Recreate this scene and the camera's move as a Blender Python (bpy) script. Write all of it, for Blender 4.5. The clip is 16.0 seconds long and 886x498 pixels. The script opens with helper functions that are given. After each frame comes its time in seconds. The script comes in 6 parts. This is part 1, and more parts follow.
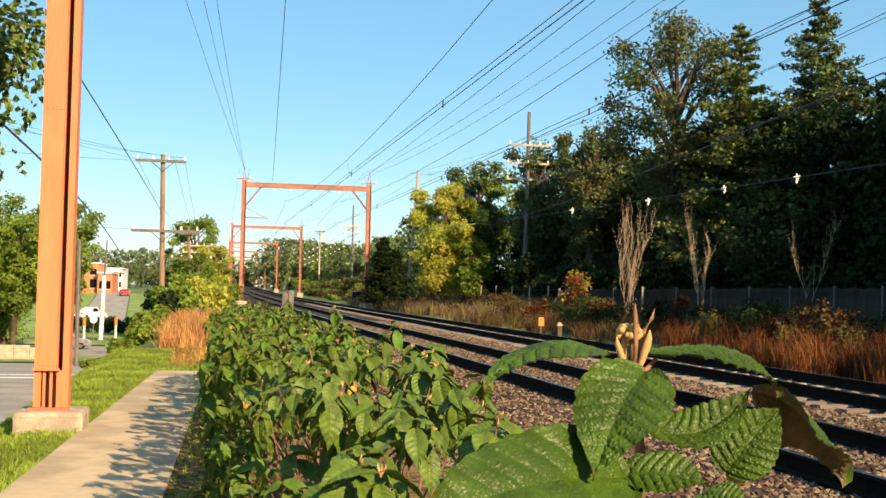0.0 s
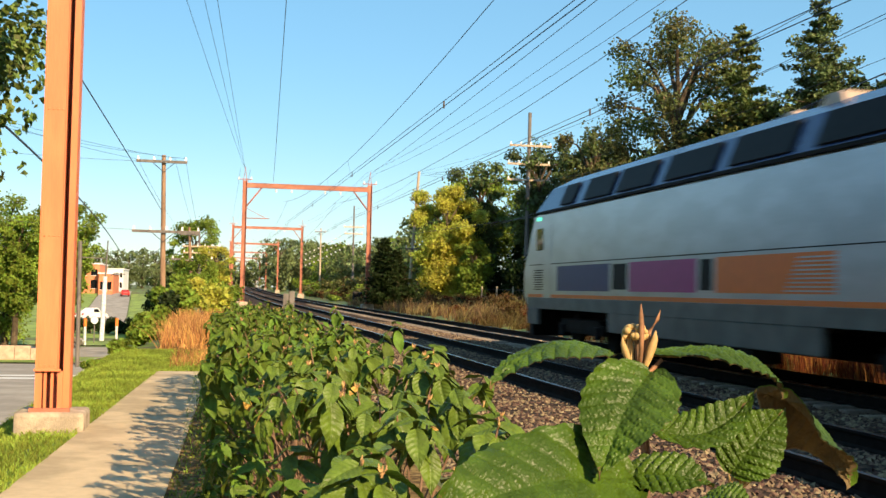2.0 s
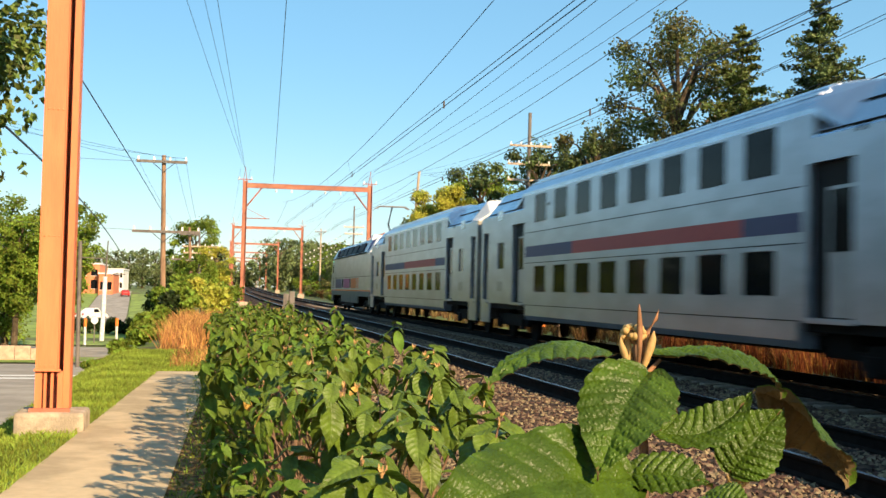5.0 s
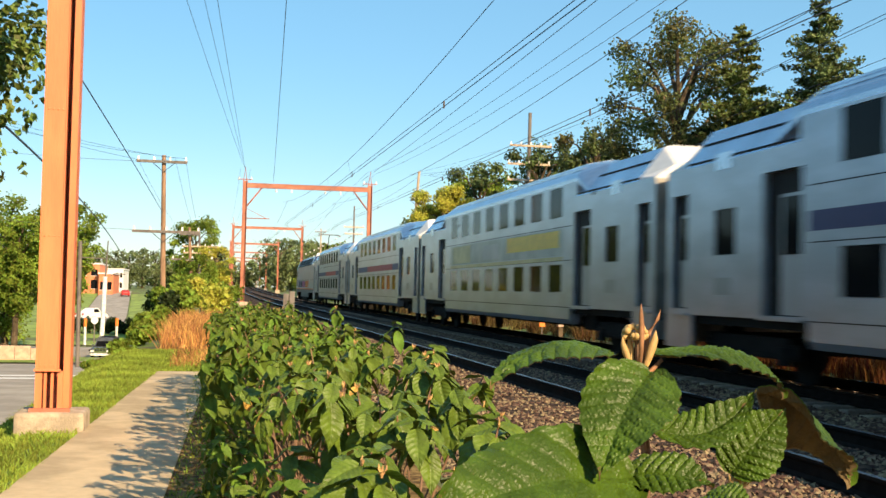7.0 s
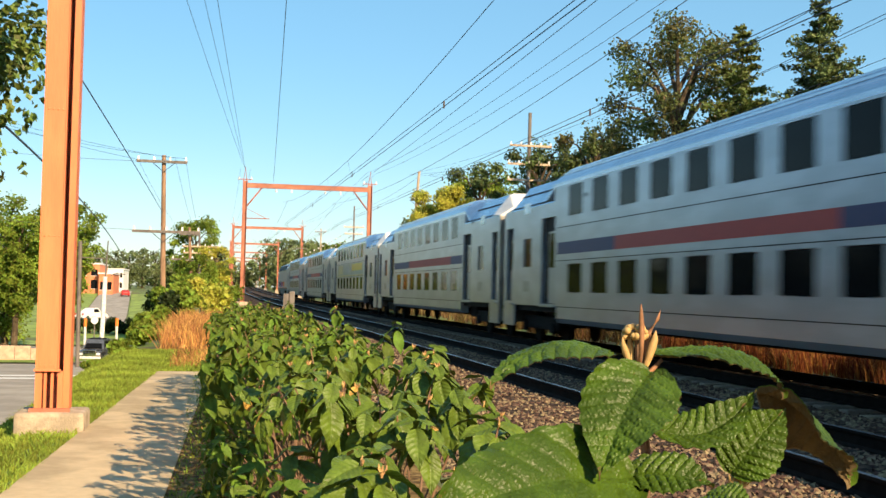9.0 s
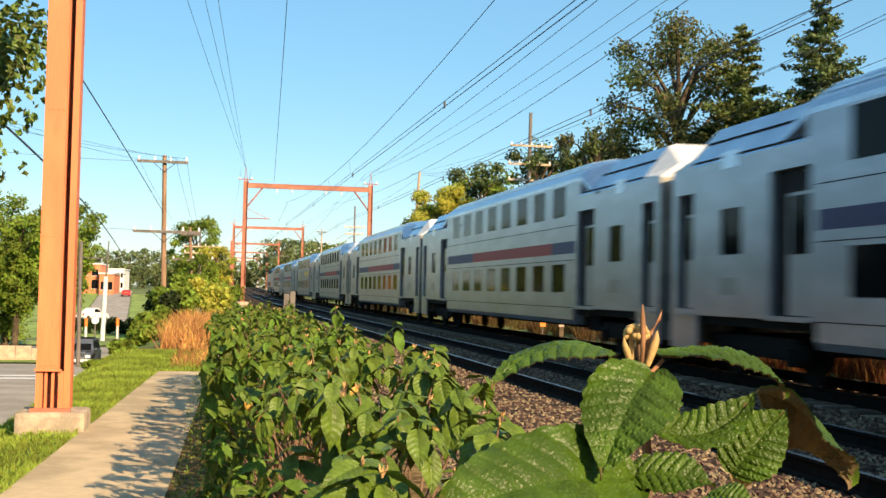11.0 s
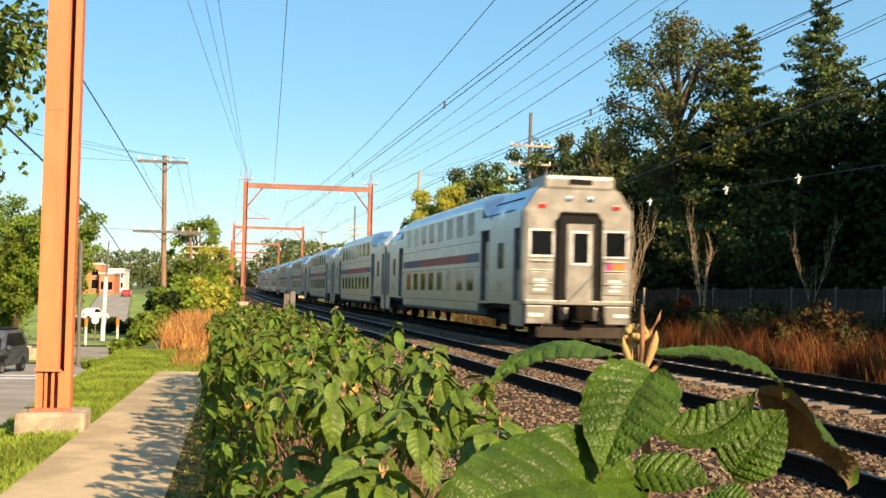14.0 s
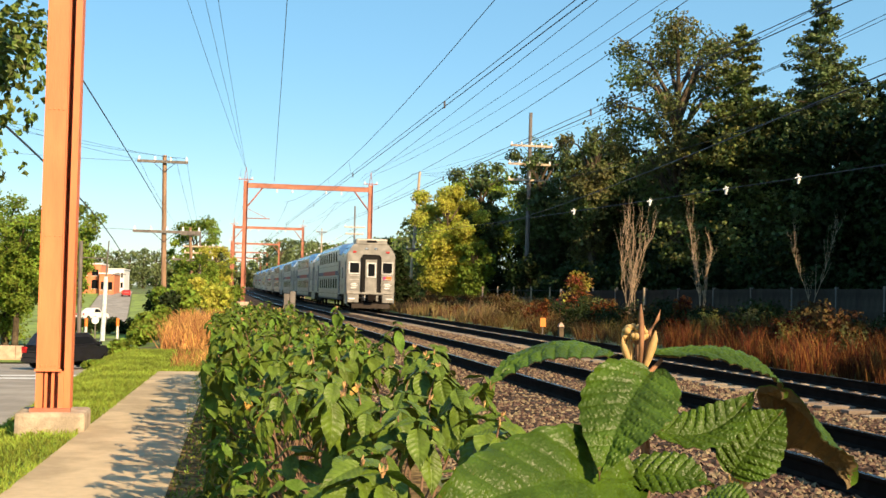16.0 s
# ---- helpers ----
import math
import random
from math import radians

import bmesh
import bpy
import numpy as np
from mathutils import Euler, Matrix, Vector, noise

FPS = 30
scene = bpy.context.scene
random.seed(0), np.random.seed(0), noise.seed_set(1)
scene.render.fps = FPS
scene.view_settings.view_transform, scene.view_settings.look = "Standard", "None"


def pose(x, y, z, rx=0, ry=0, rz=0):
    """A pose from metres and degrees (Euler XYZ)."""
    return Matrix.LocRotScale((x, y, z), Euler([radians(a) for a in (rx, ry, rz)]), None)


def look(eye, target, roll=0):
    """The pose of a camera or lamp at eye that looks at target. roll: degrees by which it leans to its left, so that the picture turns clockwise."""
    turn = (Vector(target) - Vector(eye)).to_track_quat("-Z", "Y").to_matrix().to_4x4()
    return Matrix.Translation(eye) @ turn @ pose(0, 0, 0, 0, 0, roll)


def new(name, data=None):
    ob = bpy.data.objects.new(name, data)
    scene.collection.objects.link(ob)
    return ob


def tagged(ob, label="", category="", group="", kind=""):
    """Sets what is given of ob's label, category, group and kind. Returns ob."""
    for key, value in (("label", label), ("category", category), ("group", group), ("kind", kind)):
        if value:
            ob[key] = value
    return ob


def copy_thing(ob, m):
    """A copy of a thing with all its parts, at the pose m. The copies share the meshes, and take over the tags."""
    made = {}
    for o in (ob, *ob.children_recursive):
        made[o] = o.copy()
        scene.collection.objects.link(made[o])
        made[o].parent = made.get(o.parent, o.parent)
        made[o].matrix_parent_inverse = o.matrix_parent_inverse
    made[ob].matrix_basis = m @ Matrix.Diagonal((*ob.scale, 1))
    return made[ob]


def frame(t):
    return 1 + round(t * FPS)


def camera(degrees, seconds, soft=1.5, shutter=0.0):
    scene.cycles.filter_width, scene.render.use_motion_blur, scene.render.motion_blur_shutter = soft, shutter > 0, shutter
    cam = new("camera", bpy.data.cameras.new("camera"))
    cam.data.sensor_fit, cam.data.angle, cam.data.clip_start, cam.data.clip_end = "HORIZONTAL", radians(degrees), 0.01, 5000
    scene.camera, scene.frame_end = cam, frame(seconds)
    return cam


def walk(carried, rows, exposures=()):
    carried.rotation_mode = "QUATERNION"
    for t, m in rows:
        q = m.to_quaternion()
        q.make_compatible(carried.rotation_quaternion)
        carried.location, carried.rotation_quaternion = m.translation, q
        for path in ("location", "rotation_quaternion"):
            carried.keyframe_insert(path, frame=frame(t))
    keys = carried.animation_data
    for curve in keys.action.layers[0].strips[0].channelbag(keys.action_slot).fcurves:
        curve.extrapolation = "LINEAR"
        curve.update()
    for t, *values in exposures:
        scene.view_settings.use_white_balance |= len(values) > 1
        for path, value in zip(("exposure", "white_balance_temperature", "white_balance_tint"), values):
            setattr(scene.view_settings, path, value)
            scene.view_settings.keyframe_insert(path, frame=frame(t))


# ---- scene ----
# ---------------------------------------------------------------- camera
EYE = Vector((0.0, 0.0, 1.306))
PITCH, ROLL, YAW = 0.0363, 1.266, 0.1926


def aim(turn=0.0, tip=0.0):
    a, b = YAW + turn, PITCH + tip
    way = Vector((math.sin(a) * math.cos(b), math.cos(a) * math.cos(b), math.sin(b)))
    return look(EYE, EYE + way, ROLL)


cam = camera(41.5, 16.0, soft=1.5, shutter=0.6)
walk(cam, [(0.0, aim(0.0013, -0.0006)), (1.2, aim(0.0012, -0.0005)), (1.8, aim(0.0006, -0.0001)), (4.0, aim(0.0005)), (9.0, aim(0.0005)), (11.5, aim(-0.0001)), (16.0, aim(-0.0001))])

# ---------------------------------------------------------------- light
SUN_TO = Vector((0.42, -0.907, 0.0)).normalized()
SUN_UP = radians(29)
world = bpy.data.worlds.new("world")
scene.world = world
world.use_nodes = True
wn = world.node_tree
sky = wn.nodes.new("ShaderNodeTexSky")
sky.sky_type = "NISHITA"
sky.sun_disc = False
sky.sun_elevation = SUN_UP
sky.sun_rotation = math.atan2(SUN_TO.x, SUN_TO.y)
sky.air_density, sky.dust_density, sky.ozone_density = 1.0, 0.3, 2.0
haze = wn.nodes.new("ShaderNodeHueSaturation")
haze.inputs["Saturation"].default_value, haze.inputs["Hue"].default_value = 1.34, 0.492
wn.links.new(sky.outputs[0], haze.inputs["Color"])
even = wn.nodes.new("ShaderNodeMix")
even.data_type = "RGBA"
even.inputs[0].default_value = 0.42
even.inputs[7].default_value = (2.65, 4.7, 6.2, 1)
wn.links.new(haze.outputs[0], even.inputs[6])
wn.links.new(even.outputs[2], wn.nodes["Background"].inputs[0])
wn.nodes["Background"].inputs[1].default_value = 0.11
sun = new("sun", bpy.data.lights.new("sun", "SUN"))
sun.data.energy, sun.data.angle, sun.data.color = 6.6, radians(0.55), (1.0, 0.74, 0.44)
sun_way = Vector((SUN_TO.x * math.cos(SUN_UP), SUN_TO.y * math.cos(SUN_UP), math.sin(SUN_UP)))
sun.matrix_world = look(sun_way * 80, (0, 0, 0))
scene.view_settings.exposure = 0.5


# ---------------------------------------------------------------- materials
def mat(name, col, rough=0.6, metal=0.0, var=0.18, scale=6.0, bump=0.0, bump_scale=60.0, col2=None, island=0.0,
        obj_random=0.0, sheer=0.0, coat=0.0, blotch=(0.42, 0.6), stretch=None):
    m = bpy.data.materials.new(name)
    m.use_nodes = True
    nt, ns = m.node_tree, m.node_tree.nodes
    b = ns["Principled BSDF"]
    b.inputs["Roughness"].default_value, b.inputs["Metallic"].default_value = rough, metal
    b.inputs["Coat Weight"].default_value = coat
    tc = ns.new("ShaderNodeTexCoord")
    src = tc.outputs["Object"]
    if stretch:
        mp = ns.new("ShaderNodeMapping")
        mp.inputs["Scale"].default_value = stretch
        nt.links.new(src, mp.inputs[0])
        src = mp.outputs[0]
    big, fine = ns.new("ShaderNodeTexNoise"), ns.new("ShaderNodeTexNoise")
    for n, s in ((big, scale), (fine, scale * 9)):
        n.inputs["Scale"].default_value = s
        n.inputs["Detail"].default_value = 4
        nt.links.new(src, n.inputs["Vector"])
    ramp = ns.new("ShaderNodeValToRGB")
    ramp.color_ramp.elements[0].position, ramp.color_ramp.elements[1].position = blotch
    c2 = col2 or [min(1, c * (1 + var)) for c in col]
    ramp.color_ramp.elements[0].color = (*[c * (1 - var) for c in col], 1)
    ramp.color_ramp.elements[1].color = (*c2, 1)
    nt.links.new(big.outputs["Fac"], ramp.inputs[0])
    hsv = ns.new("ShaderNodeHueSaturation")
    nt.links.new(ramp.outputs[0], hsv.inputs["Color"])
    mr = ns.new("ShaderNodeMapRange")
    mr.inputs["To Min"].default_value, mr.inputs["To Max"].default_value = 1 - var, 1 + var
    nt.links.new(fine.outputs["Fac"], mr.inputs["Value"])
    value = mr.outputs[0]
    if island or obj_random:
        rnd = ns.new("ShaderNodeNewGeometry").outputs["Random Per Island"] if island else ns.new("ShaderNodeObjectInfo").outputs["Random"]
        amount = island or obj_random
        m2 = ns.new("ShaderNodeMapRange")
        m2.inputs["To Min"].default_value, m2.inputs["To Max"].default_value = 1 - amount, 1 + amount
        nt.links.new(rnd, m2.inputs["Value"])
        mul = ns.new("ShaderNodeMath")
        mul.operation = "MULTIPLY"
        nt.links.new(value, mul.inputs[0]), nt.links.new(m2.outputs[0], mul.inputs[1])
        value = mul.outputs[0]
        m3 = ns.new("ShaderNodeMapRange")
        m3.inputs["To Min"].default_value, m3.inputs["To Max"].default_value = 0.5 - amount * 0.06, 0.5 + amount * 0.06
        nt.links.new(rnd, m3.inputs["Value"]), nt.links.new(m3.outputs[0], hsv.inputs["Hue"])
    nt.links.new(value, hsv.inputs["Value"])
    nt.links.new(hsv.outputs[0], b.inputs["Base Color"])
    if bump:
        bn, bp = ns.new("ShaderNodeTexNoise"), ns.new("ShaderNodeBump")
        bn.inputs["Scale"].default_value, bn.inputs["Detail"].default_value = bump_scale, 5
        nt.links.new(src, bn.inputs["Vector"])
        nt.links.new(bn.outputs["Fac"], bp.inputs["Height"])
        bp.inputs["Strength"].default_value, bp.inputs["Distance"].default_value = bump, 0.02
        nt.links.new(bp.outputs[0], b.inputs["Normal"])
    if sheer:
        tr, mix = ns.new("ShaderNodeBsdfTranslucent"), ns.new("ShaderNodeMixShader")
        nt.links.new(hsv.outputs[0], tr.inputs[0])
        mix.inputs[0].default_value = sheer
        nt.links.new(b.outputs[0], mix.inputs[1]), nt.links.new(tr.outputs[0], mix.inputs[2])
        nt.links.new(mix.outputs[0], ns["Material Output"].inputs[0])
    return m


def glow(name, col, strength):
    m = mat(name, col, 0.4)
    b = m.node_tree.nodes["Principled BSDF"]
    b.inputs["Emission Color"].default_value, b.inputs["Emission Strength"].default_value = (*col, 1), strength
    return m


M = {
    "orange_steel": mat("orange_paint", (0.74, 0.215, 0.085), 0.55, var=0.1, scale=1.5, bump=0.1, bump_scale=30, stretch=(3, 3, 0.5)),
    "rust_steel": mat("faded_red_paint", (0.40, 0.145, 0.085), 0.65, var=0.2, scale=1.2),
    "concrete": mat("old_concrete", (0.42, 0.34, 0.25), 0.9, var=0.2, scale=5, bump=0.5, bump_scale=50),
    "path": mat("path_concrete", (0.50, 0.395, 0.255), 0.9, var=0.16, scale=1.3, bump=0.3, bump_scale=90),
    "asphalt": mat("asphalt", (0.33, 0.30, 0.26), 0.9, var=0.14, scale=0.6, bump=0.2, bump_scale=40),
    "white_line": mat("road_paint", (0.78, 0.78, 0.76), 0.8, var=0.1, scale=5),
    "soil": mat("grassy_soil", (0.14, 0.13, 0.05), 0.95, var=0.3, scale=0.8, col2=(0.12, 0.2, 0.04), bump=0.4, bump_scale=20),
    "litter": mat("leaf_litter", (0.15, 0.09, 0.04), 0.95, var=0.4, scale=9, col2=(0.26, 0.18, 0.07), bump=0.6, bump_scale=40),
    # Bed darker than its own stones: shade in the gaps is put into colour.
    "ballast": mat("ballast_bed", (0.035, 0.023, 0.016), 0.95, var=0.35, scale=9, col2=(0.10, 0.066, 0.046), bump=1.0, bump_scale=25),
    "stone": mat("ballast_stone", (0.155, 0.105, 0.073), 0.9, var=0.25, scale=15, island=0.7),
    # Near-black: shade on the rails' sides is put into this colour.
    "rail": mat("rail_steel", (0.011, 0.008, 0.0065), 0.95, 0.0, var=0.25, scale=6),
    "rail_top": mat("polished_rail_head", (0.55, 0.55, 0.56), 0.22, 1.0, var=0.06),
    "tie": mat("weathered_tie", (0.26, 0.2, 0.15), 0.9, var=0.25, scale=5, obj_random=0.25, bump=0.4),
    "wood": mat("pole_wood", (0.28, 0.17, 0.10), 0.85, var=0.2, scale=2, bump=0.5, bump_scale=20, stretch=(6, 6, 0.6)),
    "grey_wood": mat("grey_wood", (0.16, 0.14, 0.125), 0.85, var=0.2, scale=2, bump=0.4, bump_scale=20, stretch=(6, 6, 0.6)),
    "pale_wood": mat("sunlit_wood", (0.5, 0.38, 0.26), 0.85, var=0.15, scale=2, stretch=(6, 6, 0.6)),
    "wire": mat("dark_wire", (0.045, 0.045, 0.055), 0.5, 0.4),
    "porcelain": mat("insulator_white", (0.8, 0.8, 0.78), 0.25, var=0.03),
    "bark": mat("bark", (0.10, 0.075, 0.05), 0.95, var=0.3, scale=3, bump=0.6, bump_scale=15),
    "twig": mat("dry_twig", (0.36, 0.26, 0.17), 0.9, var=0.2, scale=8),
    # Darkened leaf: the wood's shade is put into the colour; evergreens share it.
    "leaf_dark_shaded": mat("leaf_dark_shaded", (0.025, 0.041, 0.011), 0.55, var=0.25, scale=0.3, island=0.5, sheer=0.12),
    "leaf_mid": mat("leaf_mid", (0.23, 0.31, 0.045), 0.55, var=0.25, scale=0.3, island=0.5, sheer=0.35),
    "leaf_yellow": mat("leaf_yellow", (0.68, 0.63, 0.09), 0.6, var=0.18, scale=0.3, col2=(0.50, 0.56, 0.09), island=0.35, sheer=0.45),
    "leaf_olive": mat("leaf_olive", (0.20, 0.18, 0.05), 0.6, var=0.3, scale=0.3, col2=(0.10, 0.15, 0.035), island=0.5, sheer=0.3),
    "needle": mat("needle", (0.12, 0.16, 0.048), 0.6, var=0.3, scale=0.4, island=0.45, sheer=0.15),
    "needle_gold": mat("needle_gold", (0.26, 0.255, 0.055), 0.6, var=0.3, scale=0.3, col2=(0.12, 0.17, 0.04), island=0.5, sheer=0.2),
    "leaf_forest": mat("leaf_forest", (0.10, 0.14, 0.036), 0.55, var=0.3, scale=0.3, island=0.5, sheer=0.2),
    "leaf_maple": mat("leaf_maple", (0.15, 0.205, 0.04), 0.5, var=0.25, scale=0.5, island=0.45, sheer=0.3),
    # Muted green: the haze of distance is mixed into the leaf colour.
    "leaf_far_haze": mat("leaf_far_haze", (0.17, 0.215, 0.08), 0.6, var=0.25, scale=0.3, island=0.4, sheer=0.3),
    "ad_grey": mat("advert_grey", (0.30, 0.32, 0.29), 0.35, var=0.2, scale=1.2),
    "ad_beige": mat("advert_beige", (0.50, 0.43, 0.20), 0.4, var=0.15, scale=1.5),
    "leaf_red": mat("leaf_red", (0.42, 0.07, 0.03), 0.6, var=0.3, scale=1.3, col2=(0.34, 0.34, 0.05), island=0.4, sheer=0.3),
    "hedge": mat("hedge_leaf", (0.092, 0.142, 0.018), 0.4, var=0.22, scale=14, island=0.38, sheer=0.1, bump=0.35, bump_scale=90),
    "bud": mat("bud_tan", (0.50, 0.30, 0.12), 0.7, var=0.25, scale=40, island=0.2),
    "hedge_stem": mat("hedge_stem", (0.17, 0.10, 0.06), 0.85, var=0.25, scale=20),
    "grass": mat("grass_blade", (0.27, 0.34, 0.05), 0.6, var=0.25, scale=1.2, island=0.4, sheer=0.3),
    "lawn": mat("lawn", (0.20, 0.27, 0.045), 0.85, var=0.25, scale=0.5, bump=0.4, bump_scale=30),
    "dry_grass": mat("dry_grass", (0.50, 0.25, 0.09), 0.8, var=0.3, scale=0.7, island=0.45, sheer=0.3),
    "russet": mat("russet_grass", (0.16, 0.052, 0.019), 0.8, var=0.35, scale=0.5, island=0.6, sheer=0.25),
    "dark_tie": mat("tarred_tie", (0.045, 0.034, 0.026), 0.9, var=0.25, scale=5, obj_random=0.25, bump=0.4),
    # Lighter copy of weed; sunlight on the far reeds is in its colour.
    "weed_sunlit": mat("sunlit_weed", (0.30, 0.17, 0.075), 0.8, var=0.35, scale=0.5, col2=(0.22, 0.16, 0.06), island=0.5, sheer=0.25),
    "goldenrod": mat("goldenrod", (0.34, 0.30, 0.06), 0.7, var=0.3, scale=1.0, col2=(0.20, 0.24, 0.05), island=0.4, sheer=0.3),
    "weed": mat("dry_weed", (0.15, 0.075, 0.032), 0.8, var=0.35, scale=0.5, col2=(0.12, 0.095, 0.034), island=0.5, sheer=0.2),
    "silver": mat("coach_silver", (0.405, 0.43, 0.485), 0.28, 0.5, var=0.08, scale=0.8, stretch=(1, 1, 3)),
    # Blue tint adds mirrored sky to the metal's own grey.
    "roof_metal": mat("coach_roof", (0.46, 0.51, 0.60), 0.25, 0.85, var=0.08, scale=1.0),
    "door_silver": mat("door_silver", (0.33, 0.34, 0.36), 0.35, 0.4, var=0.1, scale=1.0),
    "window": mat("tinted_glass", (0.008, 0.009, 0.011), 0.06, var=0.05),
    "frame_dark": mat("black_rubber", (0.010, 0.009, 0.009), 0.6),
    # Near-black, with the shade under the train put into the colour.
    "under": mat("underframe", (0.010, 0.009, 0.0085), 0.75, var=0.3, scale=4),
    "stripe_blue": mat("stripe_blue", (0.025, 0.025, 0.11), 0.5, var=0.05),
    "stripe_red": mat("stripe_red", (0.44, 0.045, 0.04), 0.55, var=0.05),
    "stripe_orange": mat("stripe_orange", (0.75, 0.16, 0.015), 0.5, var=0.05),
    "stripe_purple": mat("stripe_purple", (0.36, 0.025, 0.17), 0.5, var=0.05),
    "yellow": mat("yellow_panel", (0.80, 0.50, 0.03), 0.4, var=0.08),
    "loco_roof": mat("loco_roof_blue", (0.025, 0.045, 0.13), 0.22, 0.1, var=0.1),
    "sill_grey": mat("sill_grey", (0.10, 0.105, 0.095), 0.55, var=0.2, scale=2),
    "loco_glass": mat("windscreen", (0.01, 0.012, 0.014), 0.05),
    "cab_grey": mat("cab_front_silver", (0.27, 0.255, 0.23), 0.4, 0.25, var=0.18, scale=2),
    "red_lens": mat("red_lens", (0.5, 0.02, 0.02), 0.25),
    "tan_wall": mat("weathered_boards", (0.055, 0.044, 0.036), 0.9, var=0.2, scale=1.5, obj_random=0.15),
    "brick_orange": mat("orange_facade", (0.60, 0.2, 0.09), 0.8, var=0.08, scale=0.7),
    "white_facade": mat("white_facade", (0.78, 0.77, 0.75), 0.7, var=0.05),
    "black_paint": mat("black_car_paint", (0.02, 0.02, 0.025), 0.2, 0.2, coat=0.6),
    "grey_paint": mat("grey_car_paint", (0.13, 0.14, 0.16), 0.25, 0.4, coat=0.6),
    "white_paint": mat("white_paint", (0.75, 0.75, 0.74), 0.3, coat=0.4),
    "car_silver": mat("silver_car_paint", (0.34, 0.34, 0.34), 0.3, 0.5, coat=0.5),
    "olive_paint": mat("olive_car_paint", (0.17, 0.16, 0.12), 0.3, 0.4, coat=0.5),
    "red_paint": mat("red_car_paint", (0.36, 0.02, 0.02), 0.25, 0.2, coat=0.6),
    "chrome": mat("chrome", (0.7, 0.7, 0.72), 0.15, 1.0),
    "tyre": mat("tyre_rubber", (0.02, 0.02, 0.02), 0.85),
    "sign_orange": mat("orange_sign", (0.85, 0.22, 0.03), 0.6, var=0.05),
    "beige_stone": mat("pale_retaining_wall", (0.5, 0.36, 0.27), 0.9, var=0.15, scale=2),
    "lamp_green": glow("green_signal", (0.1, 0.9, 0.5), 1.5),
    "lamp_white": glow("headlamp", (1.0, 0.95, 0.85), 2.0),
}


for dull in ("grass", "leaf_mid",
             "under", "rail", "frame_dark", "stone", "ballast", "weed", "russet", "dry_grass", "dark_tie", "leaf_dark_shaded", "tan_wall", "asphalt", "path", "litter", "bark", "hedge", "tyre"):
    M[dull].node_tree.nodes["Principled BSDF"].inputs["Specular IOR Level"].default_value = 0.12


M["window"].node_tree.nodes["Principled BSDF"].inputs["Specular IOR Level"].default_value = 0.04


def wrinkled(name, col, cell=420.0, depth=0.0008, gloss=0.26):
    """Leathery leaf: raised cells between a net of fine veins."""
    m = mat(name, col, 0.42, var=0.16, scale=22, sheer=0.06, col2=[c * 1.3 for c in col])
    nt, ns = m.node_tree, m.node_tree.nodes
    ns["Principled BSDF"].inputs["Specular IOR Level"].default_value = gloss
    tc, vo, bp = ns.new("ShaderNodeTexCoord"), ns.new("ShaderNodeTexVoronoi"), ns.new("ShaderNodeBump")
    vo.feature = "SMOOTH_F1"
    vo.inputs["Scale"].default_value = cell
    nt.links.new(tc.outputs["Object"], vo.inputs["Vector"])
    nt.links.new(vo.outputs["Distance"], bp.inputs["Height"])
    bp.invert = True
    bp.inputs["Strength"].default_value, bp.inputs["Distance"].default_value = 0.7, depth
    nt.links.new(bp.outputs[0], ns["Principled BSDF"].inputs["Normal"])
    return m


M["sprig"] = wrinkled("wrinkled_leaf", (0.046, 0.086, 0.007))
# Tan of the underside, darkened further for the shade it hangs in.
M["leaf_back"] = mat("leaf_underside", (0.11, 0.072, 0.026), 0.8, var=0.2, scale=40)
M["leaf_tan"] = mat("withered_leaf", (0.50, 0.30, 0.06), 0.7, var=0.25, scale=30, sheer=0.2)
M["bud_brown"] = mat("bud_brown", (0.27, 0.13, 0.06), 0.75, var=0.25, scale=60)
M["sprig_far"] = wrinkled("veined_leaf", (0.084, 0.132, 0.016), 260.0, 0.0014, 0.25)

# ---------------------------------------------------------------- mesh helpers
def part(name, bm, material, parent=None, label="", kind="", smooth=False):
    me = bpy.data.meshes.new(name)
    if smooth:
        for f in bm.faces:
            f.smooth = True
    bm.to_mesh(me)
    bm.free()
    me.materials.append(M[material] if isinstance(material, str) else material)
    ob = new(name, me)
    if parent:
        ob.parent = parent
    if label or kind:
        tagged(ob, label, kind=kind)
    return ob


def raw(name, verts, faces, material, parent=None, label="", kind="", smooth=False):
    me = bpy.data.meshes.new(name)
    me.from_pydata([tuple(v) for v in verts], [], faces)
    if smooth:
        me.polygons.foreach_set("use_smooth", [True] * len(me.polygons))
    me.update()
    me.materials.append(M[material])
    ob = new(name, me)
    if parent:
        ob.parent = parent
    if label or kind:
        tagged(ob, label, kind=kind)
    return ob


def share(name, me, parent, m):
    ob = new(name, me)
    ob.parent = parent
    ob.matrix_basis = m
    return ob


def thing(name, label, category, m=None, group="", kind=""):
    ob = new(name)
    ob.empty_display_size = 0.2
    if m is not None:
        ob.matrix_basis = m
    return tagged(ob, label, category, group, kind)


def box(bm, x0, x1, y0, y1, z0, z1, bev=0.0):
    r = bmesh.ops.create_cube(bm, size=1.0, matrix=Matrix.Translation(((x0 + x1) / 2, (y0 + y1) / 2, (z0 + z1) / 2)) @ Matrix.Diagonal((x1 - x0, y1 - y0, z1 - z0, 1)))
    if bev:
        edges = list({e for v in r["verts"] for e in v.link_edges})
        bmesh.ops.bevel(bm, geom=edges, offset=bev, segments=2, profile=0.6, affect="EDGES")
    return bm


def boxm(x0, x1, y0, y1, z0, z1, bev=0.0):
    return box(bmesh.new(), x0, x1, y0, y1, z0, z1, bev)


